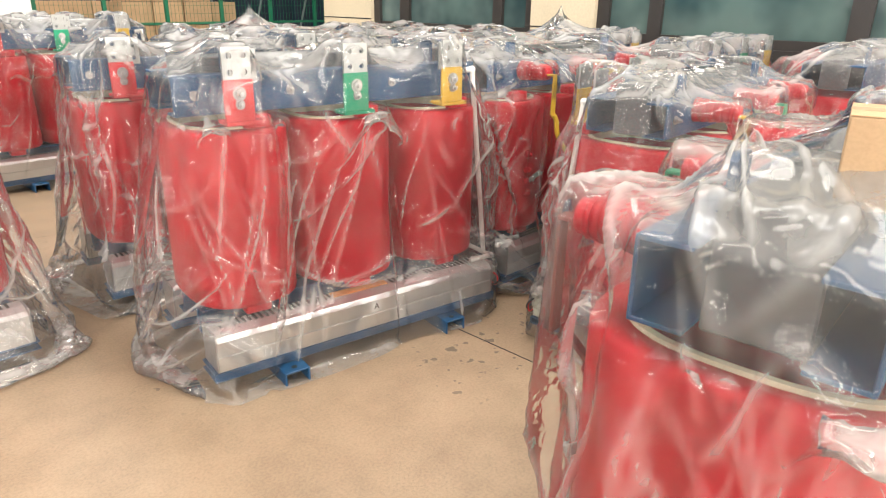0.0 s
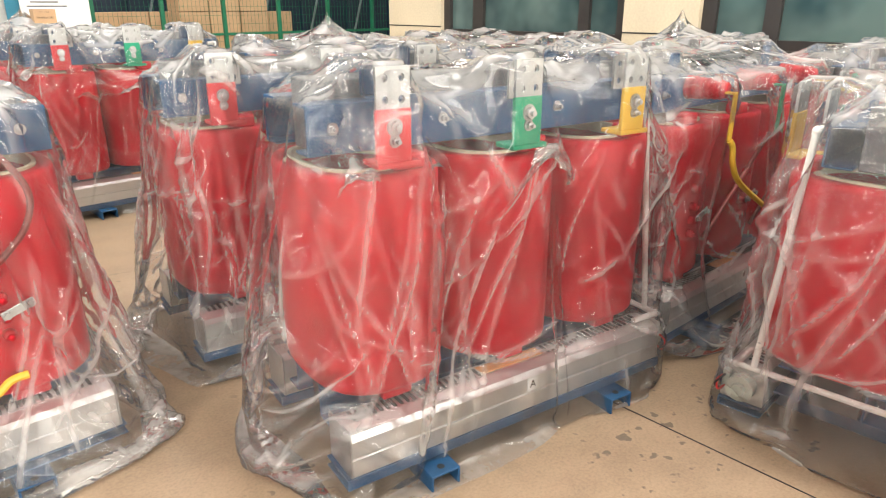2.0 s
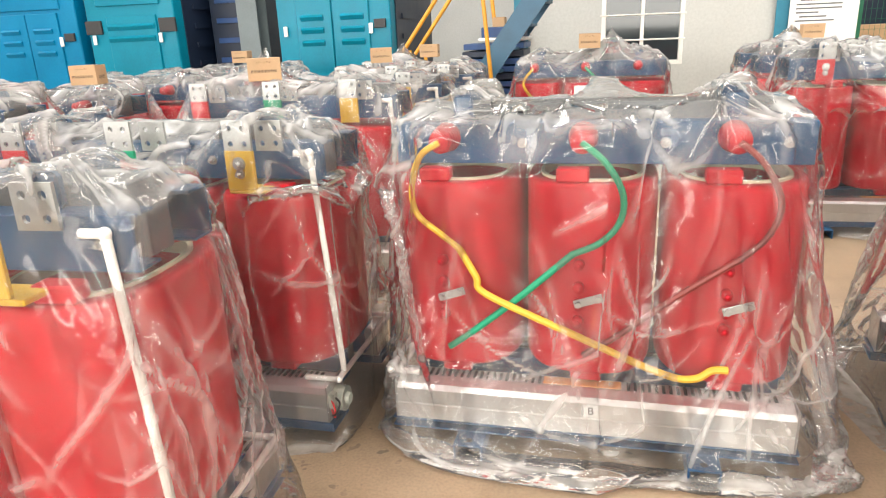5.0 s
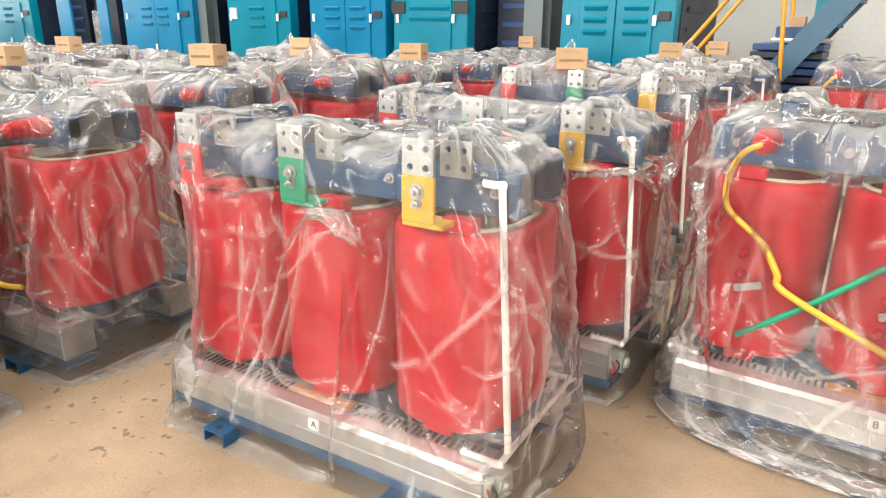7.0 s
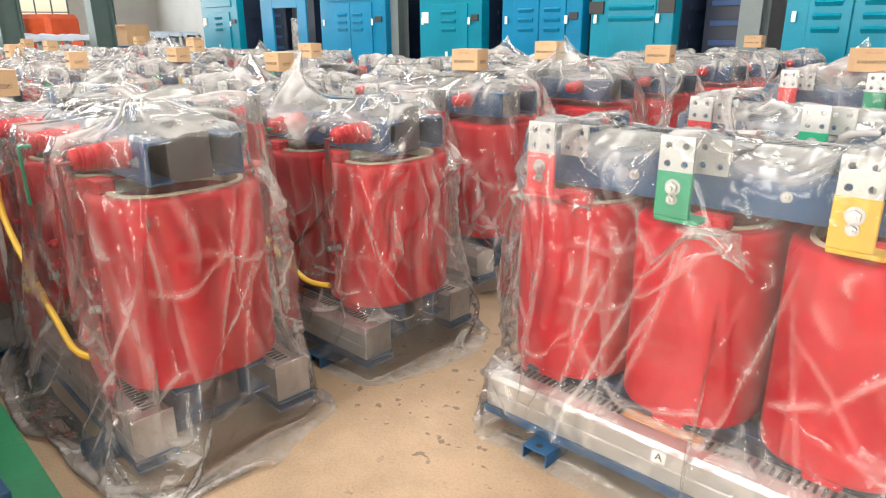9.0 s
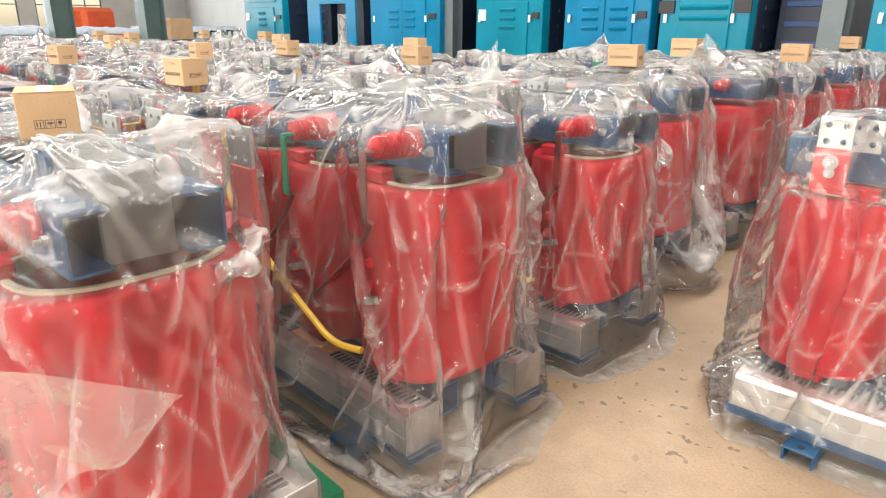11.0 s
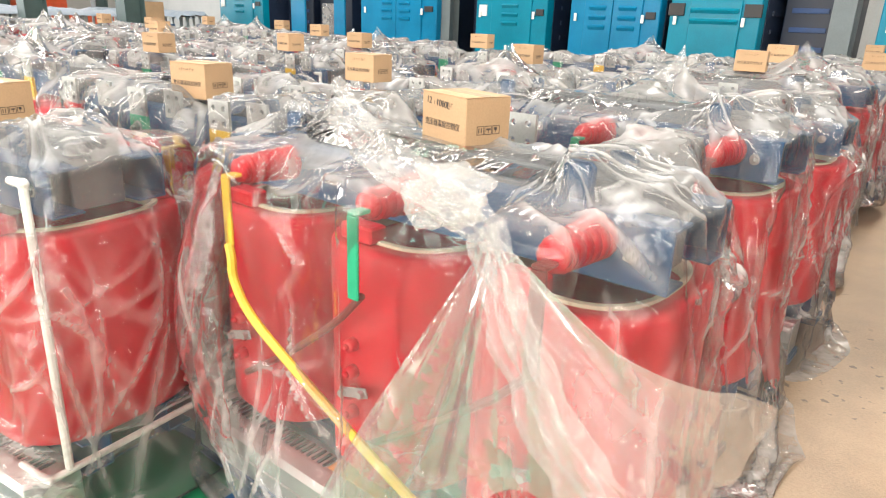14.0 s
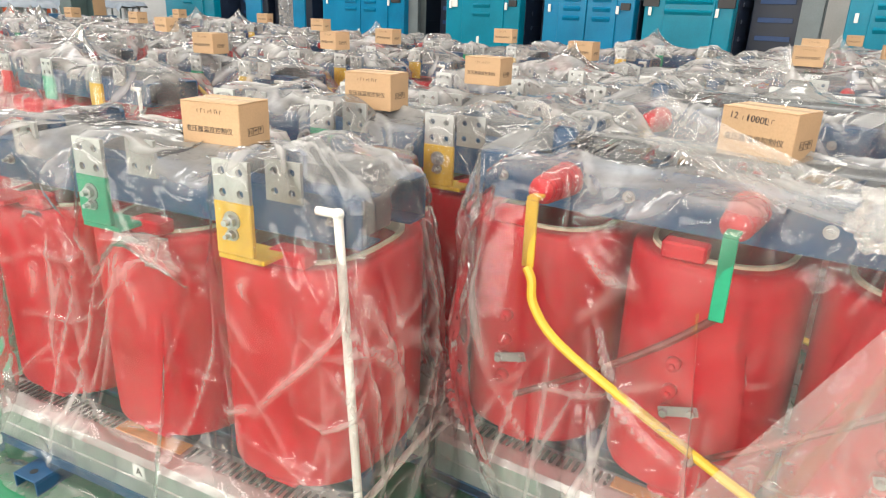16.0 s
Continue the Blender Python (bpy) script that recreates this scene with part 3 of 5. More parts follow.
def settle(G, cut, steps, rng, solids, held=(), cling=0.4, closed=True, ripple=7.0, gap=0.010, dt=0.010, weight=1.6):
    """Lets a stiff light sheet of film sink and come to rest on the solids."""
    shape = G.shape
    P = G.reshape(-1, 3).copy()
    V = np.zeros_like(P)
    sets = springs(cut, closed)
    drift = rng.normal(0, 1, (8, 3))
    pins = [(int(i), np.array(p)) for i, p in held]
    for step in range(steps):
        pull = np.zeros_like(P)
        pull[:, 2] = -weight
        mid = np.clip((P[:, 2] - 0.3) * 4, 0, 1)
        pull[:, 1] -= cling * np.sign(P[:, 1]) * (np.abs(P[:, 1]) > 0.2) * mid
        pull[:, 0] -= cling * np.sign(P[:, 0]) * (np.abs(P[:, 0]) > 0.6) * mid
        if step < steps * 0.7:
            for a, b in zip(drift[:4], drift[4:]):
                pull += np.sin(P @ (a * ripple) + b[0] * 5)[:, None] * b * 1.1
        V = (V + pull * dt) * 0.96
        old = P.copy()
        P = P + V * dt
        for i, j, rest, tight, loose in sets:
            d = P[j] - P[i]
            ln = np.sqrt(np.einsum("ij,ij->i", d, d)) + 1e-9
            d *= (np.where(ln > rest, tight, loose) * 0.5 * (ln - rest) / ln)[:, None]
            P[i] += d
            P[j] -= d
        for i, p in pins:
            P[i] = p
        hit = keep_out(P, solids, gap)
        V = (P - old) / dt
        V[hit] *= 0.3
        sp = np.linalg.norm(V, axis=1, keepdims=True)
        V *= np.minimum(1, 1.5 / (sp + 1e-9))
    return P.reshape(shape)


def creased(P, caps, seed, count):
    """Stamps sharp folds into a settled bag: straight ones down from the top edge, sagging ones across, short ones anywhere."""
    rng = np.random.default_rng(seed)
    rows, n = P.shape[:2]
    across, down = np.roll(P, -1, 1) - np.roll(P, 1, 1), np.gradient(P, axis=0)
    normal = np.cross(down, across)
    normal /= np.linalg.norm(normal, axis=2, keepdims=True) + 1e-9
    flat = P[caps:caps + 3].mean(0)
    if (normal[(caps + rows) // 2, :, :2] * P[(caps + rows) // 2, :, :2]).sum() < 0:
        normal = -normal
    corner = np.nonzero((np.abs(flat[:, 0]) > 0.62) | (np.abs(flat[:, 1]) > 0.36))[0]
    r, c = np.arange(rows)[:, None].astype(float), np.arange(n)[None].astype(float)
    push, fold = np.zeros((rows, n)), np.zeros((rows, n))
    grain = n / 448
    for i in range(count):
        kind = rng.random()
        if kind < 0.45:
            c0, r0 = float(rng.choice(corner)) if rng.random() < 0.6 else rng.uniform(0, n), caps + rng.uniform(-6, 25) * grain
            angle, length, bow = rng.normal(0, 0.30), rng.uniform(25, 95) * grain, rng.normal(0, 3) * grain
        elif kind < 0.68:
            c0, r0 = rng.uniform(0, n), caps + rng.uniform(8, 75) * grain
            angle, length = math.pi / 2 + rng.normal(0, 0.35), rng.uniform(18, 60) * grain
            bow = -rng.uniform(0.10, 0.28) * length
        elif kind < 0.90:
            c0, r0 = rng.uniform(0, n), rng.uniform(0, caps)
            angle, length, bow = rng.uniform(0, 6.3), rng.uniform(10, 40) * grain, rng.normal(0, 2) * grain
        else:
            c0, r0 = rng.uniform(0, n), rng.uniform(caps, rows - 10)
            angle, length, bow = rng.uniform(0, 6.3), rng.uniform(8, 26) * grain, rng.normal(0, 2) * grain
        dc, dr = (c - c0 + n / 2) % n - n / 2, r - r0
        run = dr * math.cos(angle) + dc * math.sin(angle)
        q = np.clip(run / length, 0, 1)
        side = dc * math.cos(angle) - dr * math.sin(angle) - 4 * bow * q * (1 - q)
        w = rng.uniform(1.0, 2.2) if kind < 0.68 else rng.uniform(1.5, 4.0)
        taper = np.sqrt(np.clip(np.sin(math.pi * q), 0, 1))
        prof = np.clip(1 - np.abs(side) / w, 0, 1) * taper
        push += prof * rng.uniform(0.003, 0.010) * (2.0 if r0 < caps else 1.0)
        # whiteness of the fold, which also paints its bright streak into the film
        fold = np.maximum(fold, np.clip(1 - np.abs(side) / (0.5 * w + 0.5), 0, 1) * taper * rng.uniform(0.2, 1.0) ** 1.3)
    P = P + normal * push[..., None]
    P[..., 2] = np.maximum(P[..., 2], 0.006)
    return P, fold


def film_mesh(P, closed, material, fold=None, name="plastic_cover"):
    rows, n = P.shape[:2]
    idx = np.arange(rows * n).reshape(rows, n)
    nxt = np.roll(idx, -1, 1)
    quads = np.stack([idx[:-1], nxt[:-1], nxt[1:], idx[1:]], -1)
    quads = (quads if closed else quads[:, :-1]).reshape(-1, 4)[:, ::-1].tolist()
    if closed:
        # the slit left in the middle of the top is bridged across
        first = [int(v) for v in idx[0]]
        for k in range(1, n // 2 + 1):
            f = list(dict.fromkeys((first[k % n], first[k - 1], first[(n - k + 1) % n], first[n - k])))
            if len(f) > 2:
                quads.append(f)
    me = bpy.data.meshes.new(name)
    me.from_pydata(P.reshape(-1, 3).tolist(), [], quads)
    me.materials.append(material)
    me.polygons.foreach_set("use_smooth", [True] * len(me.polygons))
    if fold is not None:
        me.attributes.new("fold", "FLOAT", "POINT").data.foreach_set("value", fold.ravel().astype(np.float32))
    me.update()
    return me


def drape(seed, lx=0.82, ly=0.46, length=0.10, sway=0.07, peaks=(), levels=3, cling=0.4):
    """A polythene bag let down over a transformer; length is how far the hem stays off the floor."""
    rng = np.random.default_rng(seed)
    n = 56
    arc = np.linspace(0, 2 * math.pi, n, endpoint=False)
    hem = length + sway * sum(rng.uniform(0.3, 1) / f * np.sin(f * arc + rng.uniform(0, 6.3)) for f in (1, 2, 3, 5))
    caps = 5
    cut = bag_rows(n, caps, 14, lx, ly, hem)
    P = cut + rng.normal(0, 0.006, cut.shape)
    P[:, :, :2] *= 1.02
    P[:, :, 0] += rng.uniform(-0.03, 0.03)
    for level in range(levels):
        if level:
            cut, P, caps = finer(cut), finer(P), caps * 2 - 1
            P += rng.normal(0, 0.004 / 2 ** level, P.shape)
        held = [(np.argmin(np.hypot(cut[:caps, :, 0] - x, cut[:caps, :, 1] - y)), (x, y, z)) for x, y, z in peaks]
        P = settle(P, cut, (260, 150, 70)[level], rng, MACHINE, held, cling, ripple=7.0 * 2 ** level)
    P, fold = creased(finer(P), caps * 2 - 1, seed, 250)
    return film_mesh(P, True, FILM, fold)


def cape_mesh():
    """A spare fold of film thrown down from the knot over the HV side and round the end of the machine."""
    bm, rows = bmesh.new(), []
    hem = [(0.0, 0.20), (0.12, 0.26), (0.3, 0.42), (0.46, 0.60), (0.58, 0.70), (0.68, 0.73), (0.8, 0.66), (0.9, 0.70), (1.0, 0.78)]
    for i in range(57):
        s = i / 56
        row = []
        for j in range(121):
            w = j / 120
            k = max(m for m in range(len(hem) - 1) if hem[m][0] <= w)
            q = (w - hem[k][0]) / (hem[k + 1][0] - hem[k][0])
            z1 = hem[k][1] + (hem[k + 1][1] - hem[k][1]) * q + 0.018 * math.sin(w * 40)
            along = 0.52 + (1.20 * w - 0.52) * s
            z = 1.135 + (z1 - 1.135) * s + 0.05 * s * (1 - s)
            ripple = 0.8 * abs(math.sin(w * 10 + 0.8 * s)) + 0.2 * abs(math.sin(w * 27 + 2.0 * s + 1)) + 0.5 * noise.noise((w * 6, s * 3, 1.7)) + 0.12 * noise.noise((w * 16, s * 7, 4.2))
            out = 0.43 + 0.035 * math.sin(min(1, s * 2.5) * 1.57) + 0.045 * ripple * min(1, 0.12 + s)
            turn = min(max((along - 0.78) / 0.16, 0.0), 1.0) * math.pi / 2
            if along < 0.78:
                x, y = 0.05 - along, out
            else:
                past = max(along - 0.94, 0.0)
                x, y = -0.73 - (out - 0.33) * math.sin(turn), 0.33 + (out - 0.33) * math.cos(turn) - past
            row.append(bm.verts.new((x, y, z)))
        rows.append(row)
    for a, b in zip(rows, rows[1:]):
        for k in range(120):
            bm.faces.new((a[k], a[k + 1], b[k + 1], b[k]))
    return bm


def folded_band(points, width, seed):
    """Film rolled into a loose band along the points."""
    bm, rows = bmesh.new(), []
    pts = [Vector(p) for p in points]
    n = 26
    for i in range(n + 1):
        q = i / n * (len(pts) - 1)
        k = min(int(q), len(pts) - 2)
        c = pts[k].lerp(pts[k + 1], q - k)
        d = (pts[k + 1] - pts[k]).normalized()
        side = d.cross(Vector((0, 1, 0))).normalized()
        row = []
        for j in range(13):
            w = j / 12 - 0.5
            wob = noise.noise((w * 6, q * 3, seed))
            row.append(bm.verts.new(c + side * (w * width * (0.6 + 0.5 * i / n)) + Vector((0, 0.018 * math.cos(w * 19) + 0.03 * wob, 0.01 * wob))))
        rows.append(row)
    for a, b in zip(rows, rows[1:]):
        for k in range(12):
            bm.faces.new((a[k], a[k + 1], b[k + 1], b[k]))
    return bm


def knot_mesh():
    bm = bmesh.new()
    bmesh.ops.create_icosphere(bm, subdivisions=4, radius=0.055)
    for v in bm.verts:
        v.co *= 1 + 0.55 * noise.fractal(v.co * 26, 0.8, 2.0, 3)
        v.co.x *= 1.5
    return bm


def build_far_transformer():
    """The same machine with the parts that can be told apart from afar."""
    t = thing("transformer", "dry-type transformer with red resin coils and blue steel clamps", "transformer", "wrapped transformers on the floor")
    part("core_yoke", box(-0.64, 0.64, -0.079, 0.079, 1.0, 1.2), CORE, t)
    for k in (-1, 0, 1):
        part("coil", FAR_COIL, None, t, m=pose(k * PITCH, 0, 0))
        part("insulator", INSUL_FAR, None, t, m=pose(k * PITCH + 0.03, 0.171, 1.10))
    for s in (-1, 1):
        part("clamp_beam", TOP_BEAM[s], None, t, m=pose(0, s * 0.125, 0))
        part("lower_beam", LOW_BEAM[-s], None, t, m=pose(0, s * 0.14, 0))
        part("base_rail", RAIL, None, t, m=pose(0, s * 0.285, 0))
        part("foot_channel", FOOT, None, t, m=pose(s * 0.41, 0, 0))
        part("cooling_fan", FAN, None, t, m=pose(0, s * 0.285, 0.099, 0, 0, 0 if s < 0 else 180))
    for k, mat, lab in ((-1, RED_WRAP, "red-taped tinned busbar"), (0, GREEN_WRAP, "green-taped tinned busbar"), (1, YELLOW_WRAP, "yellow-taped tinned busbar")):
        bar = part("busbar", PLATE, None, t, lab, m=pose(k * PITCH - 0.03, -0.33, 1.14))
        part("tape", box(-0.055, 0.055, -0.008, 0.008, -0.135, 0.004), mat, bar)
        part("busbar", PLATE, None, t, m=pose(k * PITCH + 0.032, -0.22, 1.125))
    hv = 0.345
    part("cable", tube([(0.51, 0.30, 1.10), (0.60, hv, 0.96), (0.44, hv, 0.755), (0.345, hv + 0.012, 0.60), (-0.25, hv + 0.012, 0.355), (-0.47, hv, 0.375)], 0.013, 6), YELLOW_WRAP, t, "yellow insulated lead")
    part("cable", tube([(0.03, 0.30, 1.10), (-0.105, hv, 0.93), (0.05, hv - 0.01, 0.745), (0.49, hv - 0.012, 0.385)], 0.012, 6), GREEN_WRAP, t, "green insulated lead")
    part("conduit", pipe_run([(0.60, -0.21, 1.115), (0.67, -0.215, 1.115), (0.735, -0.25, 0.27)], 0.012, 6), PVC, t, "white plastic conduit")
    for x in (-0.46, 0.46):
        for s in (-1, 1):
            part("lifting_lug", LUG, None, t, m=pose(x, s * 0.11, 1.146))
    return t


def far_coil_mesh():
    bm, rings = bmesh.new(), []
    for z, k in ((0.30, 0.97), (0.32, 1.0), (0.945, 1.0), (0.964, 0.95), (0.964, 0.8)):
        rings.append([bm.verts.new((x * k, y * k, z)) for x, y in outline(0.232, 0.30, 2.7, 20)])
    for a, b in zip(rings, rings[1:]):
        for k in range(20):
            bm.faces.new((a[k], a[(k + 1) % 20], b[(k + 1) % 20], b[k]))
    bm.faces.new(rings[-1])
    return bm


FAR_COIL = mesh_of("coil", far_coil_mesh(), RED, True)
INSUL_FAR = mesh_of("insulator", add_cyl(bmesh.new(), (0, 0, 0), (0, 0.12, 0), 0.045, 10, 0.032), RED, True)
LUG = mesh_of("lifting_lug", box(-0.035, 0.035, -0.005, 0.005, 0, 0.09, 0.012), BLUE)


# ---- hall ----
FLOOR = None


def floor_material():
    m, nt, b, out = nodes_of("concrete_floor")
    big, mid, fine = noise_node(nt, 0.5, 6, 0.6), noise_node(nt, 4.0, 6, 0.65), noise_node(nt, 90, 3, 0.6)
    r = ramp(nt, big.outputs[0], [(0.3, (0.25, 0.178, 0.115)), (0.5, (0.322, 0.232, 0.152)), (0.72, (0.395, 0.29, 0.195))])
    r2 = ramp(nt, mid.outputs[0], [(0.3, grey(0.8)), (0.55, grey(1.0)), (0.75, grey(1.06))])
    r3 = ramp(nt, fine.outputs[0], [(0.3, grey(0.82)), (0.6, grey(1.04))])
    last = r.outputs[0]
    for x in (r2, r3):
        mix = nt.nodes.new("ShaderNodeMix")
        mix.data_type, mix.blend_type = "RGBA", "MULTIPLY"
        mix.inputs[0].default_value = 0.9
        nt.links.new(last, mix.inputs[6]), nt.links.new(x.outputs[0], mix.inputs[7])
        last = mix.outputs[2]
    # dark oily blots
    spots = noise_node(nt, 16.0, 2, 0.5)
    area = noise_node(nt, 0.9, 2, 0.5)
    k1, k2 = ramp(nt, spots.outputs[0], [(0.63, grey(0)), (0.67, grey(1))]), ramp(nt, area.outputs[0], [(0.50, grey(0)), (0.58, grey(0.7))])
    mul = nt.nodes.new("ShaderNodeMath")
    mul.operation = "MULTIPLY"
    nt.links.new(k1.outputs[0], mul.inputs[0]), nt.links.new(k2.outputs[0], mul.inputs[1])
    mw = nt.nodes.new("ShaderNodeMix")
    mw.data_type = "RGBA"
    mw.inputs[7].default_value = (0.06, 0.05, 0.045, 1)
    nt.links.new(mul.outputs[0], mw.inputs[0]), nt.links.new(last, mw.inputs[6])
    nt.links.new(mw.outputs[2], b.inputs["Base Color"])
    mr = nt.nodes.new("ShaderNodeMapRange")
    mr.inputs[3].default_value, mr.inputs[4].default_value = 0.3, 0.6
    nt.links.new(mid.outputs[0], mr.inputs[0]), nt.links.new(mr.outputs[0], b.inputs["Roughness"])
    bp = nt.nodes.new("ShaderNodeBump")
    bp.inputs["Strength"].default_value, bp.inputs["Distance"].default_value = 0.2, 0.01
    nt.links.new(fine.outputs[0], bp.inputs["Height"]), nt.links.new(bp.outputs[0], b.inputs["Normal"])
    return m


WALL_GREY = surface("grey_panel", (0.46, 0.47, 0.46), 0.55, vary=0.08, scale=1.0, fine=30)
BEIGE = surface("beige_panel", (0.62, 0.53, 0.38), 0.55, vary=0.07, scale=1.5, fine=40)
FRAME_DARK = surface("dark_frame", (0.03, 0.026, 0.024), 0.4, vary=0.2)
ROOFING = surface("roof_sheet", (0.60, 0.60, 0.59), 0.6, vary=0.1, scale=1)
COL_GREY = surface("grey_column_paint", (0.13, 0.16, 0.17), 0.5, vary=0.15, scale=2)
CYAN = surface("cyan_enamel", (0.0, 0.19, 0.29), 0.36, vary=0.18, scale=1.2, fine=40, coat=0.05, spec=0.2)
CYAN_BLUE = surface("blue_enamel", (0.0, 0.17, 0.34), 0.36, vary=0.18, scale=1.2, fine=40, coat=0.05, spec=0.2)
NEAR_BLACK = surface("near_black", (0.006, 0.014, 0.035), 0.45, vary=0.2)


def hall_box(name, u0, u1, v0, v1, z0, z1, material, label, kind="structure"):
    ob = new(name, mesh_of(name, box(u0, u1, v0, v1, z0, z1), material))
    ob.matrix_basis = hall_pose(0, 0)
    return tagged(ob, label, name.split("_")[0], kind=kind)


U0, U1, V0, V1 = -42.0, 14.0, -14.0, 17.0
hall_box("floor", U0, U1, V0, V1, -0.3, 0.0, floor_material(), "worn tan concrete factory floor with dark blots")
hall_box("wall_north", U0, U1, V1, V1 + 0.2, 0, ROOF, WALL_GREY, "plain grey sheet wall behind the cabinets")
hall_box("wall_south", U0, U1, V0 - 0.2, V0, 0, ROOF, WALL_GREY, "plain grey sheet wall")
hall_box("wall_east", U1, U1 + 0.2, V0, V1, 0, ROOF, WALL_GREY, "plain grey sheet wall")
# unseen roof, pale so that the film reflects more light, with open strips
edges = [U0]
for su in (-26.0, -15.0, -4.0, 4.6):
    edges += [su - 1.2, su + 1.2]
edges.append(U1)
bm = bmesh.new()
for a, b in zip(edges[::2], edges[1::2]):
    add_box(bm, a, b, V0, V1, ROOF, ROOF + 0.15)
for su in (-26.0, -15.0, -4.0, 4.6):
    add_box(bm, su - 1.2, su + 1.2, V0, -11.5, ROOF, ROOF + 0.15)
    add_box(bm, su - 1.2, su + 1.2, 14.5, V1, ROOF, ROOF + 0.15)
ob = new("ceiling", mesh_of("ceiling", bm, ROOFING))
ob.matrix_basis = hall_pose(0, 0)
tagged(ob, "unseen pale grey roof with strips left open for daylight", "ceiling", kind="structure")

# ---- camera-side layout of the transformers ----
KINDS = {k: build_transformer(k) for k in ("strap", "cable")}
used = set()


def spot(m, scale_z, leads):
    t = copy_thing(KINDS[leads], m) if leads in used else KINDS[leads]
    used.add(leads)
    t.matrix_basis = m @ Matrix.Diagonal((1, 1, scale_z, 1))
    return t


COVERS = [
    drape(3, length=0.31, sway=0.12),
    drape(8, length=0.27, lx=0.85, ly=0.50),
    drape(12, length=0.28, sway=0.15),
    drape(17, length=0.28, peaks=[(0.12, 0.0, 1.45)]),
]
FAR_COVERS = [drape(s, length=0.28, peaks=p, levels=2) for s, p in ((21, ()), (22, ()), (23, [(-0.2, 0.02, 1.44)]), (24, [(0.3, -0.03, 1.36)]))]


def cover(me, m, group="film covers on the transformers"):
    ob = new("plastic_cover", me)
    ob.matrix_basis = m
    return tagged(ob, "crumpled clear polythene bag pulled over a red transformer", "plastic cover", group)


def raised(x, y, z, turn, k):
    return pose(x, y, z, 0, 0, turn), Matrix.Diagonal((1, 1, k, 1))


# the low green-painted plinth
PLINTH = 0.06
GREEN_FLOOR = surface("green_floor_paint", (0.015, 0.20, 0.09), 0.4, vary=0.2, scale=3, fine=50, wear=(0.2, 0.19, 0.15))
hall_box("plinth_1", -16.0, -2.95, -5.0, 0.52, 0.0, PLINTH, GREEN_FLOOR, "low green-painted concrete plinth")

# x, y, base, turn of the length axis (LV side to its right), height factor, cover
NEAR = [
    (-0.505, 3.16, 0, 37.2, 1.075, 0),
    (-1.30, 3.93, 0, 39, 1.06, 1),
    (-3.28, 5.95, 0, 47, 1.08, 2),
    (-2.465, 2.43, 0, 226, 1.046, 1),
    (-2.80, 0.41, 0, 50, 1.0, 0),
    (-3.55, 1.18, 0, 46, 1.0, 2),
    (-3.27, -1.875, 0, 227, 1.055, 1),
    (-4.05, -1.22, 0, 230, 1.01, 3),
    (-2.30, -2.585, PLINTH, 230, 0.985, 2),
    (-2.745, -4.085, PLINTH, 57, 0.945, 0),
    (-3.37, -3.50, PLINTH, 54, 0.96, 1),
    (0.91, 1.51, 0, 50, 1.04, 2),
    (1.19, 3.35, 0, 230, 1.0, 0),
    (0.60, 4.27, 0, 226, 1.05, 1),
]
for i, (x, y, z, turn, k, c) in enumerate(NEAR):
    m, sc = raised(x, y, z, turn, k)
    spot(m, k, "cable" if i in (2, 3) else "strap")
    cover(COVERS[c], m @ sc)
cape = thing("loose_film", "spare fold of milky film hanging from a knot", "plastic sheet", m=pose(-2.30, -2.585, PLINTH, 0, 0, 230))
part("sheet", cape_mesh(), FILM_THICK, cape, smooth=True)
part("folded_edge", folded_band([(-0.45, 0.44, 1.14), (-0.54, 0.49, 1.00), (-0.65, 0.51, 0.85), (-0.74, 0.50, 0.74)], 0.12, 2.0), FILM_THICK, cape, smooth=True)
part("folded_edge", folded_band([(-0.47, 0.43, 1.12), (-0.34, 0.42, 1.17), (-0.15, 0.38, 1.20), (0.05, 0.30, 1.25), (0.2, 0.2, 1.28)], 0.12, 5.0), FILM_THICK, cape, smooth=True)
part("knot", knot_mesh(), FILM_THICK, cape, smooth=True, m=pose(-0.34, 0.42, 1.175))

# the rows further off: u, v, 0 for LV side to the aisle or 180, height factor
FAR = [(-5.0 - 0.03 * i, 0.92 + 0.86 * i, 4, 0.97) for i in range(4)]
FAR += [(-4.0, 3.3, 180, 1.03), (-4.0, 4.42, 181, 1.03), (-4.05, 5.5, 178, 1.0), (-4.1, 6.6, 180, 1.02)]
FAR += [(-1.79, 5.06, 2, 1.02), (-1.75, 6.15, 0, 1.0), (-1.7, 7.25, 1, 1.0), (-1.8, 8.3, 0, 1.0), (-4.15, 7.7, 180, 1.0), (-4.1, 8.75, 180, 1.0)]
FAR += [(0.0, 7.85, 180, 1.05), (0.1, 8.95, 180, 1.0), (2.15, 7.6, 0, 1.06), (2.2, 8.7, 0, 1.04)]
FAR += [(3.55, 3.75, 180, 1.03), (3.5, 4.85, 180, 1.03), (3.5, 6.0, 182, 1.0), (5.3, 1.2, 0, 1.03), (5.3, 2.3, 0, 1.02), (5.25, 3.4, 0, 1.02), (5.2, 4.6, 180, 1.0), (5.2, 5.8, 180, 1.0)]
FAR += [(-7.45, 0.35, 4, 0.97), (-7.25, 1.25, 3, 0.97), (-7.25, 2.15, 2, 0.98), (-7.3, 3.1, 4, 0.98), (-6.9, 4.1, 2, 1.0), (-6.2, 5.1, 1, 1.0), (-5.7, 6.2, 0, 1.0)]
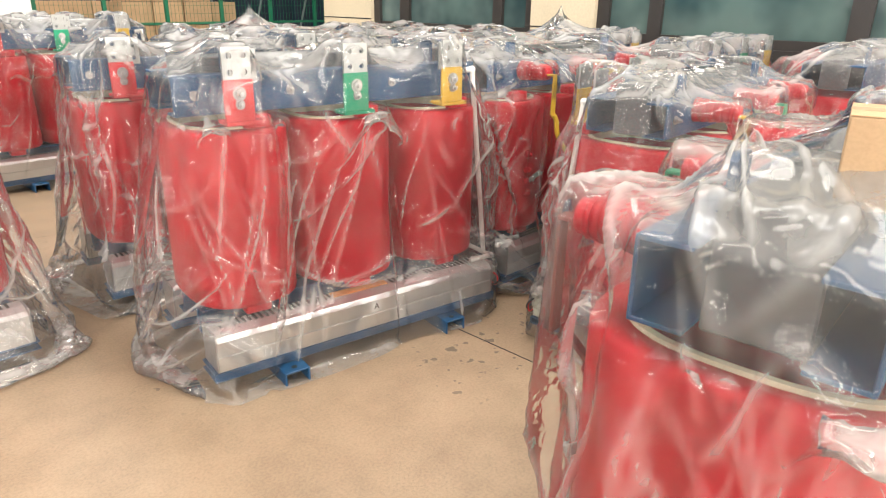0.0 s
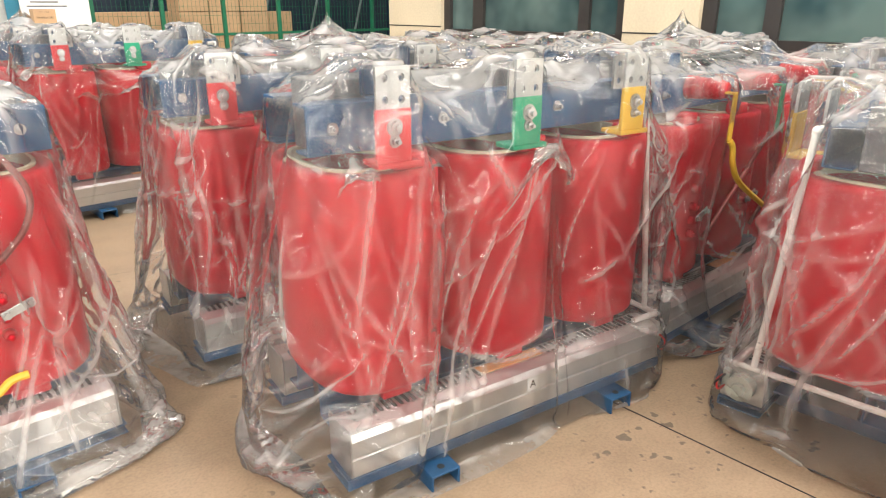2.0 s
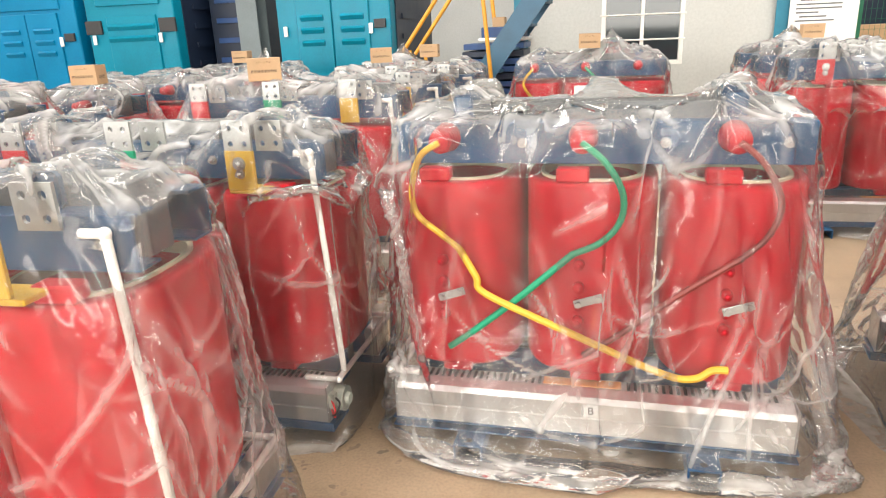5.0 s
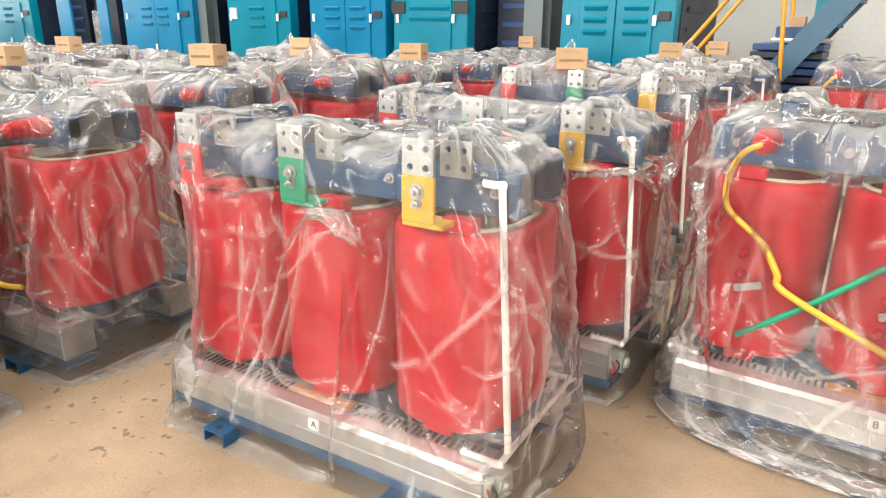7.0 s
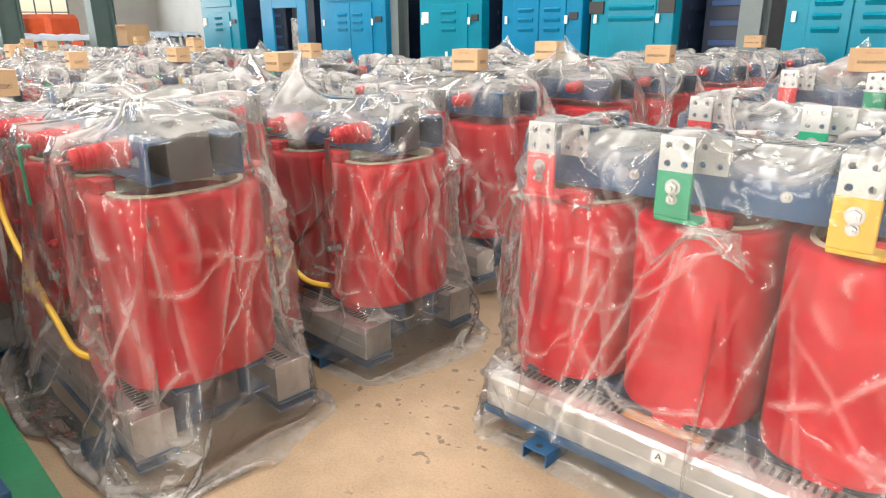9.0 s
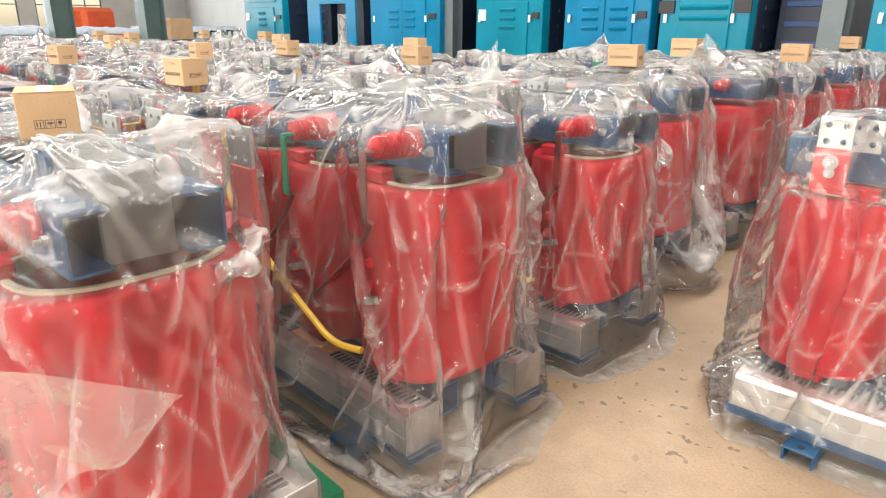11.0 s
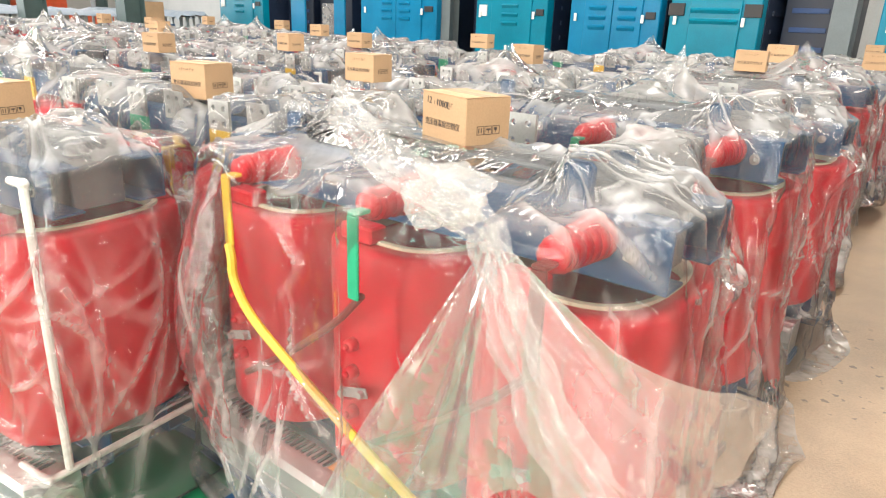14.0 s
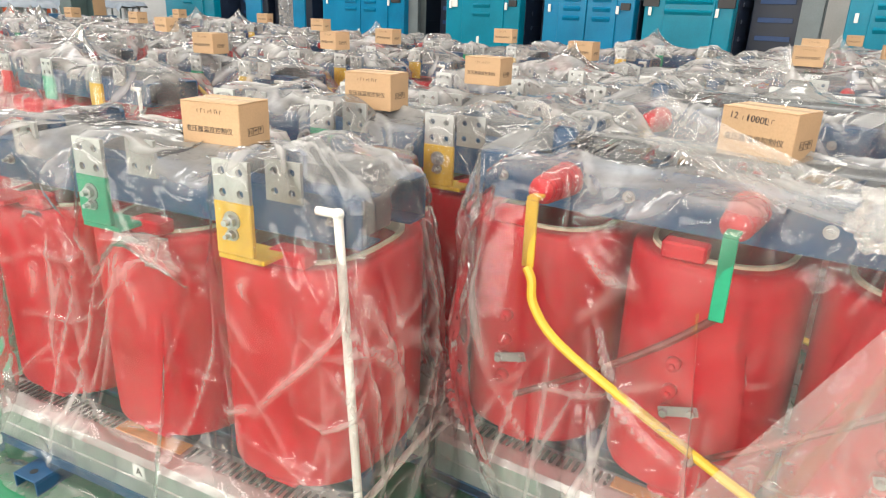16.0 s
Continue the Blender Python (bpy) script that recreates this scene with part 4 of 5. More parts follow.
for cu, v0, n, flip in ((-9.4, 0.2, 7, 182), (-11.5, 1.0, 6, 0), (-13.5, 1.4, 5, 180), (-15.6, 1.8, 4, 0)):
    FAR += [(cu + 0.06 * math.sin(3 * i), v0 + 0.95 * i, flip + 2 * math.sin(5 * i), 0.98 + 0.03 * math.sin(2 * i)) for i in range(n)]
FAR_TRAFO = build_far_transformer()
far_placed = []
for i, (u, v, flip, k) in enumerate(FAR):
    z = PLINTH if u < -4.3 and v < 0.1 else 0.0
    m, sc = hall_pose(u, v, z, flip), Matrix.Diagonal((1, 1, k, 1))
    t = copy_thing(FAR_TRAFO, m) if i else FAR_TRAFO
    t.matrix_basis = m @ sc
    far_placed.append(t)
    cover(FAR_COVERS[(i * 5 + i // 3) % 4], m @ sc)

# ---- cartons on top of the covers ----
BOX_TEXT = text_mesh("\u53d8\u538b\u5668\u6e29\u5ea6\u63a7\u5236\u4eea", 0.024, INK)


def box_marks():
    """Three small handling marks in frames: arrows, umbrella and glass, drawn plainly."""
    bm = bmesh.new()
    for k in range(3):
        x = -0.042 + 0.03 * k
        for a, b, c, d in ((0, 0.027, 0, 0.0018), (0, 0.027, 0.0252, 0.027), (0, 0.0018, 0, 0.027), (0.0252, 0.027, 0, 0.027)):
            add_box(bm, x + a, x + b, 0, 0.0006, c, d)
    add_box(bm, -0.036, -0.033, 0, 0.0006, 0.006, 0.021), add_box(bm, -0.027, -0.024, 0, 0.0006, 0.006, 0.021)
    add_box(bm, -0.006, 0.010, 0, 0.0006, 0.014, 0.019), add_box(bm, 0.001, 0.003, 0, 0.0006, 0.005, 0.014)
    add_box(bm, 0.024, 0.034, 0, 0.0006, 0.013, 0.022), add_box(bm, 0.0282, 0.0298, 0, 0.0006, 0.005, 0.013)
    return bm


def scribble():
    bm = bmesh.new()
    rnd = random.Random(5)
    x = -0.05
    for k in range(8):
        h = rnd.uniform(0.009, 0.015)
        add_box(bm, x, x + 0.0016, 0, 0.0006, 0, h)
        if k % 2:
            add_box(bm, x, x + 0.009, 0, 0.0006, h - 0.0016, h)
        x += rnd.uniform(0.009, 0.016)
    return bm


def build_carton():
    t = thing("cardboard_box", "small plain brown cardboard carton lying on the film", "box", "cartons on the covers")
    body = box(-0.12, 0.12, -0.085, 0.085, 0, 0.16, 0.003)
    part("carton_body", body, CARD, t)
    for y0, y1 in ((-0.085, -0.0012), (0.0012, 0.085)):
        part("flap", box(-0.12, 0.12, y0, y1, 0.1602, 0.163, 0.0008), CARD, t)
    part("tape", box(-0.121, 0.121, -0.022, 0.022, 0.1632, 0.1636), TAPE, t, "clear brown packing tape")
    part("printing", BOX_TEXT, None, t, m=pose(-0.005, -0.0855, 0.068, 90))
    part("printed_mark", box_marks(), INK, t, m=pose(0.1206, 0.0, 0.05, 0, 0, 90))["kind"] = "stuff"
    part("printed_mark", box_marks(), INK, t, m=pose(0.0, 0.0852, 0.05))["kind"] = "stuff"
    return t


TAPE = surface("packing_tape", (0.5, 0.36, 0.22), 0.25, vary=0.05)
CARTON = build_carton()
# x, y, z, turn
BOXES = [(-2.66, -3.97, 1.185, 62), (-3.27, -3.52, 1.215, 58), (-2.30, -2.53, 1.235, 33)]
BOXES_HALL = [(-4.93, 0.98, 1.225, 5), (-3.87, 3.47, 1.275, 12), (-3.98, 4.48, 1.30, 4), (-3.45, 5.2, 1.26, 9), (-1.90, 4.85, 1.275, 28), (0.0, 7.75, 1.32, 3), (-5.3, 2.9, 1.24, 0),
              (-1.9, 7.2, 1.27, 20), (-4.1, 8.6, 1.27, 4), (-1.7, 8.3, 1.27, 3), (2.15, 8.6, 1.32, 0), (-7.2, 1.0, 1.23, 6), (-7.0, 2.0, 1.24, -8), (-7.3, 3.0, 1.24, 3), (-9.4, 2.1, 1.26, 0), (-9.3, 4.1, 1.26, 5), (-11.4, 3.0, 1.26, 0), (-11.5, 5.1, 1.26, 9), (-13.4, 3.2, 1.26, 0), (-13.5, 5.0, 1.26, -4), (-6.7, 4.1, 1.26, 7)]
spots = [pose(x, y, z, 0, 0, a) for x, y, z, a in BOXES] + [hall_pose(u, v, z, a) for u, v, z, a in BOXES_HALL]
spots.append(pose(0.73, 1.10, 1.235, 0, 0, 150))
SMALL = Matrix.Diagonal((0.82, 0.82, 0.82, 1))
WRITING = text_mesh("12   1000L", 0.03, INK)
for i, m in enumerate(spots):
    t = copy_thing(CARTON, m) if i else CARTON
    t.matrix_basis = m @ SMALL
    if i == 2:
        part("handwriting", WRITING, None, t, m=pose(-0.03, -0.0856, 0.132, 90, 4, 0))
    elif i % 4 == 0:
        part("handwriting", scribble(), INK, t, m=pose(0.0, -0.0862, 0.125))

# ---- blue steel enclosures along the far side ----
def enclosure(u0, u1, style, material, open_door=False):
    w = u1 - u0
    t = thing("machine_enclosure", "tall glossy blue sheet-steel enclosure with louvred doors" if not open_door else "tall blue sheet-steel enclosure with an open doorway", "cabinet", "blue enclosures in a row")
    t.matrix_basis = hall_pose((u0 + u1) / 2, 10.35)
    h, d = 2.75, 2.4
    if open_door:
        part("side_wall", box(-w / 2, -w / 2 + 0.62, 0, 0.06, 0.12, h, 0.01), material, t)
        part("side_wall", box(w / 2 - 0.42, w / 2, 0, 0.06, 0.12, h, 0.01), material, t)
        part("header_panel", box(-w / 2 + 0.622, w / 2 - 0.422, 0.002, 0.058, 2.0, h, 0.01), material, t)
        # near-black back wall puts the dark of the open doorway into the colour
        part("back_wall", box(-w / 2 + 0.01, w / 2 - 0.01, 1.0, d, 0.12, h), NEAR_BLACK, t)
        part("inner_film", box(-w / 2 + 0.7, w / 2 - 0.9, 0.5, 0.56, 0.12, 1.75, 0.02), FILM_THICK, t, "crumpled film hanging inside")
    else:
        part("body", box(-w / 2, w / 2, 0.03, d, 0.12, h, 0.015), material, t)
        for s in (-1, 1):
            part("door", box(s * 0.008, s * (w * 0.32), -0.004, 0.031, 0.25, 2.05, 0.008), material, t) if style == 2 else None
        if style != 2:
            part("door", box(-w * 0.26, w * 0.30, -0.004, 0.031, 0.22, 1.95, 0.008), material, t)
        part("header_panel", box(-w * 0.36, w * 0.36, 0.0, 0.032, 2.10, 2.6, 0.01), material, t)
        xs = (-0.30, 0.30) if style == 2 else (0.02,)
        for x in xs:
            for k in range(3 if style != 3 else 2):
                z = 1.83 - 0.17 * k
                ww = 0.17 if style == 2 else (0.2 if style == 1 else 0.40)
                lo = bmesh.new()
                for v in ((-ww, -0.005, z), (ww, -0.005, z), (ww, -0.045, z - 0.03), (-ww, -0.045, z - 0.03), (-ww, -0.005, z - 0.085), (ww, -0.005, z - 0.085)):
                    lo.verts.new((x + v[0], v[1], v[2]))
                lo.verts.ensure_lookup_table()
                vs = lo.verts
                for f in ((0, 1, 2, 3), (3, 2, 5, 4), (0, 3, 4), (1, 5, 2)):
                    lo.faces.new([vs[i] for i in f])
                part("louvre", lo, material, t)
        for x, z in ((-w * 0.42, 1.62), (w * 0.335, 1.62), (-w * 0.02, 0.95)):
            hd = part("door_handle", box(x - 0.028, x + 0.028, -0.03, -0.003, z - 0.07, z + 0.07, 0.006), LABEL, t, "pale handle plate")
        if style == 3:
            for x in (-w * 0.42, w * 0.42):
                part("window", box(x - 0.14, x + 0.14, -0.006, 0.034, 1.7, 1.9, 0.006), BLACK, t, "small dark window")
        else:
            part("vent", box(w * 0.36, w * 0.46, -0.005, 0.033, 1.62, 1.74, 0.005), BLACK, t, "small dark vent")
        if style == 1:
            part("notice", box(-w * 0.44, -w * 0.44 + 0.19, -0.0015, 0.0295, 1.58, 1.80), LABEL, t, "white paper notice")
    part("plinth", box(-w / 2 + 0.04, w / 2 - 0.04, 0.08, d - 0.05, 0, 0.12), BLACK, t)
    # side panel and slats are near-black blue, unlike the body colour
    part("dark_side", box(w / 2 + 0.003, w / 2 + 0.02, 0.25, d - 0.05, 0.14, h - 0.03), NEAR_BLACK, t)
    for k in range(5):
        part("slat", box(w / 2 + 0.021, w / 2 + 0.045, 0.5, 1.6, 0.9 + 0.28 * k, 0.97 + 0.28 * k), NEAR_BLACK, t)
    return t


enclosure(-22.2, -19.9, 1, CYAN)
enclosure(-18.5, -16.25, 2, CYAN_BLUE, True)
enclosure(-15.65, -13.1, 2, CYAN_BLUE)
enclosure(-11.95, -10.15, 1, CYAN)
enclosure(-9.62, -7.8, 2, CYAN_BLUE)
enclosure(-7.62, -6.1, 3, CYAN)
enclosure(-4.45, -2.75, 2, CYAN)
# dark boxes added in the gaps for the dark sides of the next enclosures
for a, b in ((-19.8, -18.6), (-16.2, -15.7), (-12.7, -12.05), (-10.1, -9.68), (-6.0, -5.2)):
    t = thing("machine_enclosure", "added dark slatted box filling the gap between two enclosures", "cabinet", "blue enclosures in a row", hall_pose((a + b) / 2, 11.2))
    part("body", box((a - b) / 2, (b - a) / 2, 0, 2.0, 0, 2.6, 0.02), NEAR_BLACK, t)
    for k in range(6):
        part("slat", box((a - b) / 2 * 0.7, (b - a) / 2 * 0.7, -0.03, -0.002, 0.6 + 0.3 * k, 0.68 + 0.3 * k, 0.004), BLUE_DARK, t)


def column(u, v, w=0.32, material=None, h=ROOF):
    bm = bmesh.new()
    add_box(bm, -w / 2, w / 2, -w / 2, -w / 2 + 0.02, 0, h)
    add_box(bm, -w / 2, w / 2, w / 2 - 0.02, w / 2, 0, h)
    add_box(bm, -0.009, 0.009, -w / 2 + 0.0205, w / 2 - 0.0205, 0, h)
    ob = new("column_steel", mesh_of("column_steel", bm, material or COL_GREY))
    ob.matrix_basis = hall_pose(u, v, 0, 0)
    return tagged(ob, "grey-green painted steel hall column", "column", kind="structure")


column(-4.95, 10.6), column(-13.0, 10.7)
COL_GREEN = surface("green_grey_paint", (0.06, 0.10, 0.10), 0.5, vary=0.15, scale=2)
for u, v in ((-19.67, 6.46), (-21.0, 4.7), (-33.5, 11.4), (-34.5, 8.0), (-33.0, 2.0)):
    column(u, v, 0.5, COL_GREEN)

# ---- steel stair with yellow rails ----
YELLOW_PAINT = surface("yellow_paint", (0.66, 0.30, 0.02), 0.45, vary=0.15, scale=4)
STAIR_BLUE = surface("stair_blue", (0.03, 0.10, 0.17), 0.45, vary=0.2, scale=3)
st = thing("steel_stair", "blue steel stair with yellow handrails", "stair", m=hall_pose(-2.3, 9.55))
for y in (0.0, 0.75):
    sb = bmesh.new()
    vs = [sb.verts.new(p) for p in ((0.1, y, 0), (0.42, y, 0), (2.9, y, 3.4), (2.58, y, 3.4), (0.1, y + 0.03, 0), (0.42, y + 0.03, 0), (2.9, y + 0.03, 3.4), (2.58, y + 0.03, 3.4))]
    for f in ((0, 1, 2, 3), (7, 6, 5, 4), (0, 4, 5, 1), (1, 5, 6, 2), (2, 6, 7, 3), (3, 7, 4, 0)):
        sb.faces.new([vs[i] for i in f])
    part("stringer", sb, STAIR_BLUE, st)
    rail = bmesh.new()
    add_cyl(rail, (-0.1, y, 1.25), (1.9, y, 3.9), 0.026, 10)
    part("handrail", rail, YELLOW_PAINT, st)
    for x in (0.05, 0.95):
        part("post", add_cyl(bmesh.new(), (x + 0.12, y, 0.02 if x < 0.5 else 0.95), (x - 0.02, y, 1.32 + 1.2 * (x > 0.5)), 0.026, 10), YELLOW_PAINT, st)
for k in range(12):
    z = 0.2 + 0.27 * k
    part("tread", box(0.2 + z * 0.73, 0.45 + z * 0.73, 0.032, 0.748, z, z + 0.03), STAIR_BLUE, st)

# ---- pile of trays ----
pile = thing("tray_stack", "stack of dark steel trays with a pale cover", "stack", m=hall_pose(-1.25, 9.9))
for k in range(14):
    part("tray", box(-0.40 + 0.01 * math.sin(k * 3), 0.40 + 0.01 * math.cos(k * 5), 0, 0.9, 0.05 + 0.095 * k, 0.125 + 0.095 * k, 0.008), BLUE_DARK if k % 3 else NEAR_BLACK, pile)
part("pallet", box(-0.45, 0.45, -0.02, 0.92, 0, 0.048), CARD, pile)
part("cloth", box(-0.2, 0.42, 0.0, 0.8, 1.381, 1.43, 0.02), LABEL, pile, "pale folded cover")
part("tray", box(-0.16, 0.40, 0.05, 0.75, 1.431, 1.56, 0.01), BLUE_DARK, pile)
part("carton", box(-0.02, 0.14, 0.1, 0.3, 1.561, 1.68, 0.004), CARD, pile)

# ---- grey cabin with a barred window ----
CABIN_PANEL = surface("cabin_panel", (0.50, 0.51, 0.49), 0.5, vary=0.06, scale=0.8, fine=25)
TEAL = surface("teal_paint", (0.01, 0.17, 0.26), 0.45, vary=0.15, scale=3)
GLASS_DARK, _nt, _b, _o = nodes_of("dark_glass")
_b.inputs["Base Color"].default_value, _b.inputs["Roughness"].default_value = (0.02, 0.03, 0.035, 1), 0.06
CV = 12.0
cw = bmesh.new()
add_box(cw, -1.0, 0.10, 0, 0.12, 0, 3.4), add_box(cw, 1.30, 2.55, 0, 0.12, 0, 3.4), add_box(cw, 0.10, 1.30, 0, 0.12, 0, 0.93), add_box(cw, 0.10, 1.30, 0, 0.12, 2.45, 3.4)
wc = new("wall_cabin", mesh_of("wall_cabin", cw, CABIN_PANEL))
wc.matrix_basis = hall_pose(0, CV)
tagged(wc, "grey insulated-panel cabin wall", "wall", kind="structure")
win = thing("window_1", "white-framed window with white bars and dark panes", "window", m=hall_pose(0.70, CV))
win["kind"] = "structure"
for x in (-0.6, 0.54):
    part("window_frame", box(x, x + 0.06, -0.012, 0.06, 0.93, 2.45), PVC, win)
for z in (0.93, 2.39):
    part("window_frame", box(-0.538, 0.538, -0.011, 0.06, z, z + 0.06), PVC, win)
part("window_frame", box(-0.025, 0.025, -0.01, 0.06, 0.992, 2.388), PVC, win)
for x in (-0.28, 0.28):
    part("pane", box(x - 0.25, x + 0.25, 0.03, 0.04, 0.992, 2.388), GLASS_DARK, win)
for z in (1.30, 1.66, 2.02):
    part("bar", add_cyl(bmesh.new(), (-0.62, -0.05, z), (0.62, -0.05, z), 0.012, 8), PVC, win)
for k in range(5):
    part("curtain_fold", box(-0.5 + 0.22 * k, -0.4 + 0.22 * k, 0.06, 0.09, 1.0, 2.38, 0.02), COL_GREY, win)
for u in (-1.12, 2.62):
    column(u, CV - 0.02, 0.2, TEAL, 3.6)
board = thing("notice_board", "white notice board with lines of small print", "notice board", m=hall_pose(3.12, CV - 0.2))
part("panel", box(-0.44, 0.44, 0, 0.03, 1.0, 2.9, 0.005), LABEL, board)
rb = random.Random(4)
for k in range(22):
    x = -0.36 + 0.05 * (k % 4 == 0)
    part("print_line", box(x, x + rb.uniform(0.2, 0.68), -0.002, 0.0005, 2.62 - 0.055 * k, 2.638 - 0.055 * k), CORE, board)
for x in (-0.35, 0.35):
    part("leg", box(x - 0.02, x + 0.02, 0.0305, 0.07, 0, 2.8), STEEL, board)

# ---- green mesh fence with goods behind ----
FENCE = surface("fence_green", (0.005, 0.14, 0.07), 0.45, vary=0.15)
fence = thing("mesh_fence", "green welded-mesh fence panels", "fence", m=hall_pose(3.7, CV + 0.2))
for k in range(7):
    part("post", box(k * 1.05 - 0.03, k * 1.05 + 0.03, -0.03, 0.03, 0, 1.78), FENCE, fence)
for k in range(6):
    for z in (0.12, 1.0, 1.72):
        part("rail", box(k * 1.05 + 0.031, k * 1.05 + 1.019, -0.018, 0.018, z, z + 0.036), FENCE, fence)
    wm = bmesh.new()
    for j in range(13):
        add_box(wm, k * 1.05 + 0.07 * j + 0.08, k * 1.05 + 0.07 * j + 0.084, -0.003, 0.001, 0.13, 1.73)
    for j in range(11):
        add_box(wm, k * 1.05 + 0.03, k * 1.05 + 1.02, 0.0012, 0.005, 0.2 + 0.14 * j, 0.204 + 0.14 * j)
    part("mesh", wm, FENCE, fence)["kind"] = "stuff"
rb = random.Random(9)
for u, v, n in ((4.6, 13.4, 2), (5.9, 13.2, 4), (6.55, 13.3, 4), (7.2, 13.5, 3), (4.0, 13.8, 3), (5.2, 14.2, 3)):
    t = thing("carton_stack", "stack of brown cardboard cartons", "carton stack", "cartons behind the fence", hall_pose(u, v, 0, rb.uniform(-4, 4)))
    for k in range(n):
        for x in (-0.28, 0.28):
            part("carton", box(x - 0.27, x + 0.27, -0.25, 0.25, 0.12 + 0.42 * k, 0.53 + 0.42 * k, 0.006), CARD, t)
    part("pallet", box(-0.6, 0.6, -0.4, 0.4, 0, 0.118), CARD, t)
# bars and near-black sheet added as a backdrop for the dark depth behind
back = thing("dark_racking", "added dark backdrop of steel bars and a near-black sheet", "rack", m=hall_pose(8.0, 15.2))
for k in range(7):
    part("upright", box(-4 + k * 1.3, -3.9 + k * 1.3, 0, 0.1, 0, 5), NEAR_BLACK, back)
for k in range(6):
    part("brace", tube([(-3.9 + k * 1.3, 0.16, 0.2), (-3.2 + k * 1.3, 0.16, 2.4), (-2.6 + k * 1.3, 0.16, 4.4)], 0.03, 6), COL_GREY, back)
part("panel", box(-4.5, 5, 0.5, 0.6, 0, 6), NEAR_BLACK, back)

# ---- beige wall with dark-framed windows ----
WU = 6.75
GLASS, gnt, gb, go = nodes_of("tinted_glass")
gb.inputs["Base Color"].default_value, gb.inputs["Roughness"].default_value = (0.05, 0.085, 0.085, 1), 0.08
gn = noise_node(gnt, 1.2, 3)
gr = ramp(gnt, gn.outputs[0], [(0.35, (0.02, 0.045, 0.05)), (0.65, (0.09, 0.14, 0.13))])
gnt.links.new(gr.outputs[0], gb.inputs["Base Color"])


def wall_strip(name, v0, v1, z0, z1):
    return hall_box(name, WU, WU + 0.25, v0, v1, z0, z1, BEIGE, "beige panelled wall beside dark windows")


wall_strip("wall_pier", 4.16, 5.0, 0, 5), wall_strip("wall_pier", 7.82, 8.92, 0, 5), wall_strip("wall_pier", -9.0, -3.2, 0, 5)
wall_strip("wall_low", 5.0, 7.82, 0, 0.75), wall_strip("wall_low", -3.2, 4.16, 0, 0.75)
wall_strip("wall_high", 5.0, 7.82, 3.2, 5), wall_strip("wall_high", -3.2, 4.16, 3.2, 5)
for v0, v1 in ((4.16, 5.0), (7.82, 8.92)):
    for z in (1.21, 2.3):
        gv = new("trim_groove", mesh_of("trim_groove", box(WU - 0.003, WU + 0.002, v0, v1, z, z + 0.014), BLACK))
        gv.matrix_basis = hall_pose(0, 0)
        tagged(gv, "dark joint between wall panels", "trim", kind="structure")


def dark_window(name, v0, v1, lights):
    t = thing(name, "dark-framed window with tinted panes", "window", m=hall_pose(WU + 0.06, 0))
    t["kind"] = "structure"
    part("window_frame", box(0, 0.1, v0 + 0.003, v1 - 0.003, 0.753, 1.10), FRAME_DARK, t)
    part("window_frame", box(0, 0.1, v0 + 0.003, v1 - 0.003, 3.1, 3.197), FRAME_DARK, t)
    edges_v = [v0 + 0.003]
    for a, b in lights:
        part("window_frame", box(0, 0.1, edges_v[-1], a, 1.101, 3.099), FRAME_DARK, t)
        part("pane", box(0.05, 0.06, a, b, 1.19, 3.05), GLASS, t)
        for z0, z1 in ((1.101, 1.19), (3.05, 3.099)):
            part("window_frame", box(0.02, 0.09, a, b, z0, z1), FRAME_DARK, t)
        edges_v.append(b)
    part("window_frame", box(0, 0.1, edges_v[-1], v1 - 0.003, 1.101, 3.099), FRAME_DARK, t)


dark_window("window_2", 5.0, 7.82, [(5.12, 5.48), (5.62, 7.1), (7.28, 7.7)])
dark_window("window_3", -3.2, 4.16, [(-2.9, -0.3), (-0.1, 1.55), (1.72, 3.42), (3.56, 4.02)])

# ---- far end: windows, stored frames, drums, vehicle ----
ws = [(-13.8, -9.5), (-8.7, -5.0), (-4.2, -0.6), (0.2, 3.8), (4.6, 8.4), (9.2, 12.4)]
bw = bmesh.new()
add_box(bw, U0 - 0.2, U0, V0, V1, 0, 1.2), add_box(bw, U0 - 0.2, U0, V0, V1, 5.4, ROOF)
cuts = [V0] + [x for w_ in ws for x in w_] + [V1]
for a, b in zip(cuts[::2], cuts[1::2]):
    add_box(bw, U0 - 0.2, U0, a, b, 1.2, 5.4)
ww = new("wall_west", mesh_of("wall_west", bw, WALL_GREY))
ww.matrix_basis = hall_pose(0, 0)
tagged(ww, "grey end wall with tall bright windows", "wall", kind="structure")
for i, (a, b) in enumerate(ws):
    t = thing("window_%d" % (i + 4), "tall steel-framed window, bright with daylight", "window", m=hall_pose(U0 - 0.1, 0))
    t["kind"] = "structure"
    n = 4
    for k in range(n + 1):
        v = a + 0.03 + (b - a - 0.06) * k / n
        part("mullion", box(-0.03, 0.03, v - 0.03, v + 0.03, 1.202, 5.398), COL_GREY, t)
    for z in (2.3, 3.6):
        for k in range(n):
            v = a + 0.061 + (b - a - 0.06) * k / n
            part("glazing_bar", box(-0.02, 0.02, v, v + (b - a - 0.06) / n - 0.062, z, z + 0.05), COL_GREY, t)

FRAME_TOP = surface("grey_blue_film", (0.25, 0.30, 0.36), 0.45, vary=0.2, scale=3)


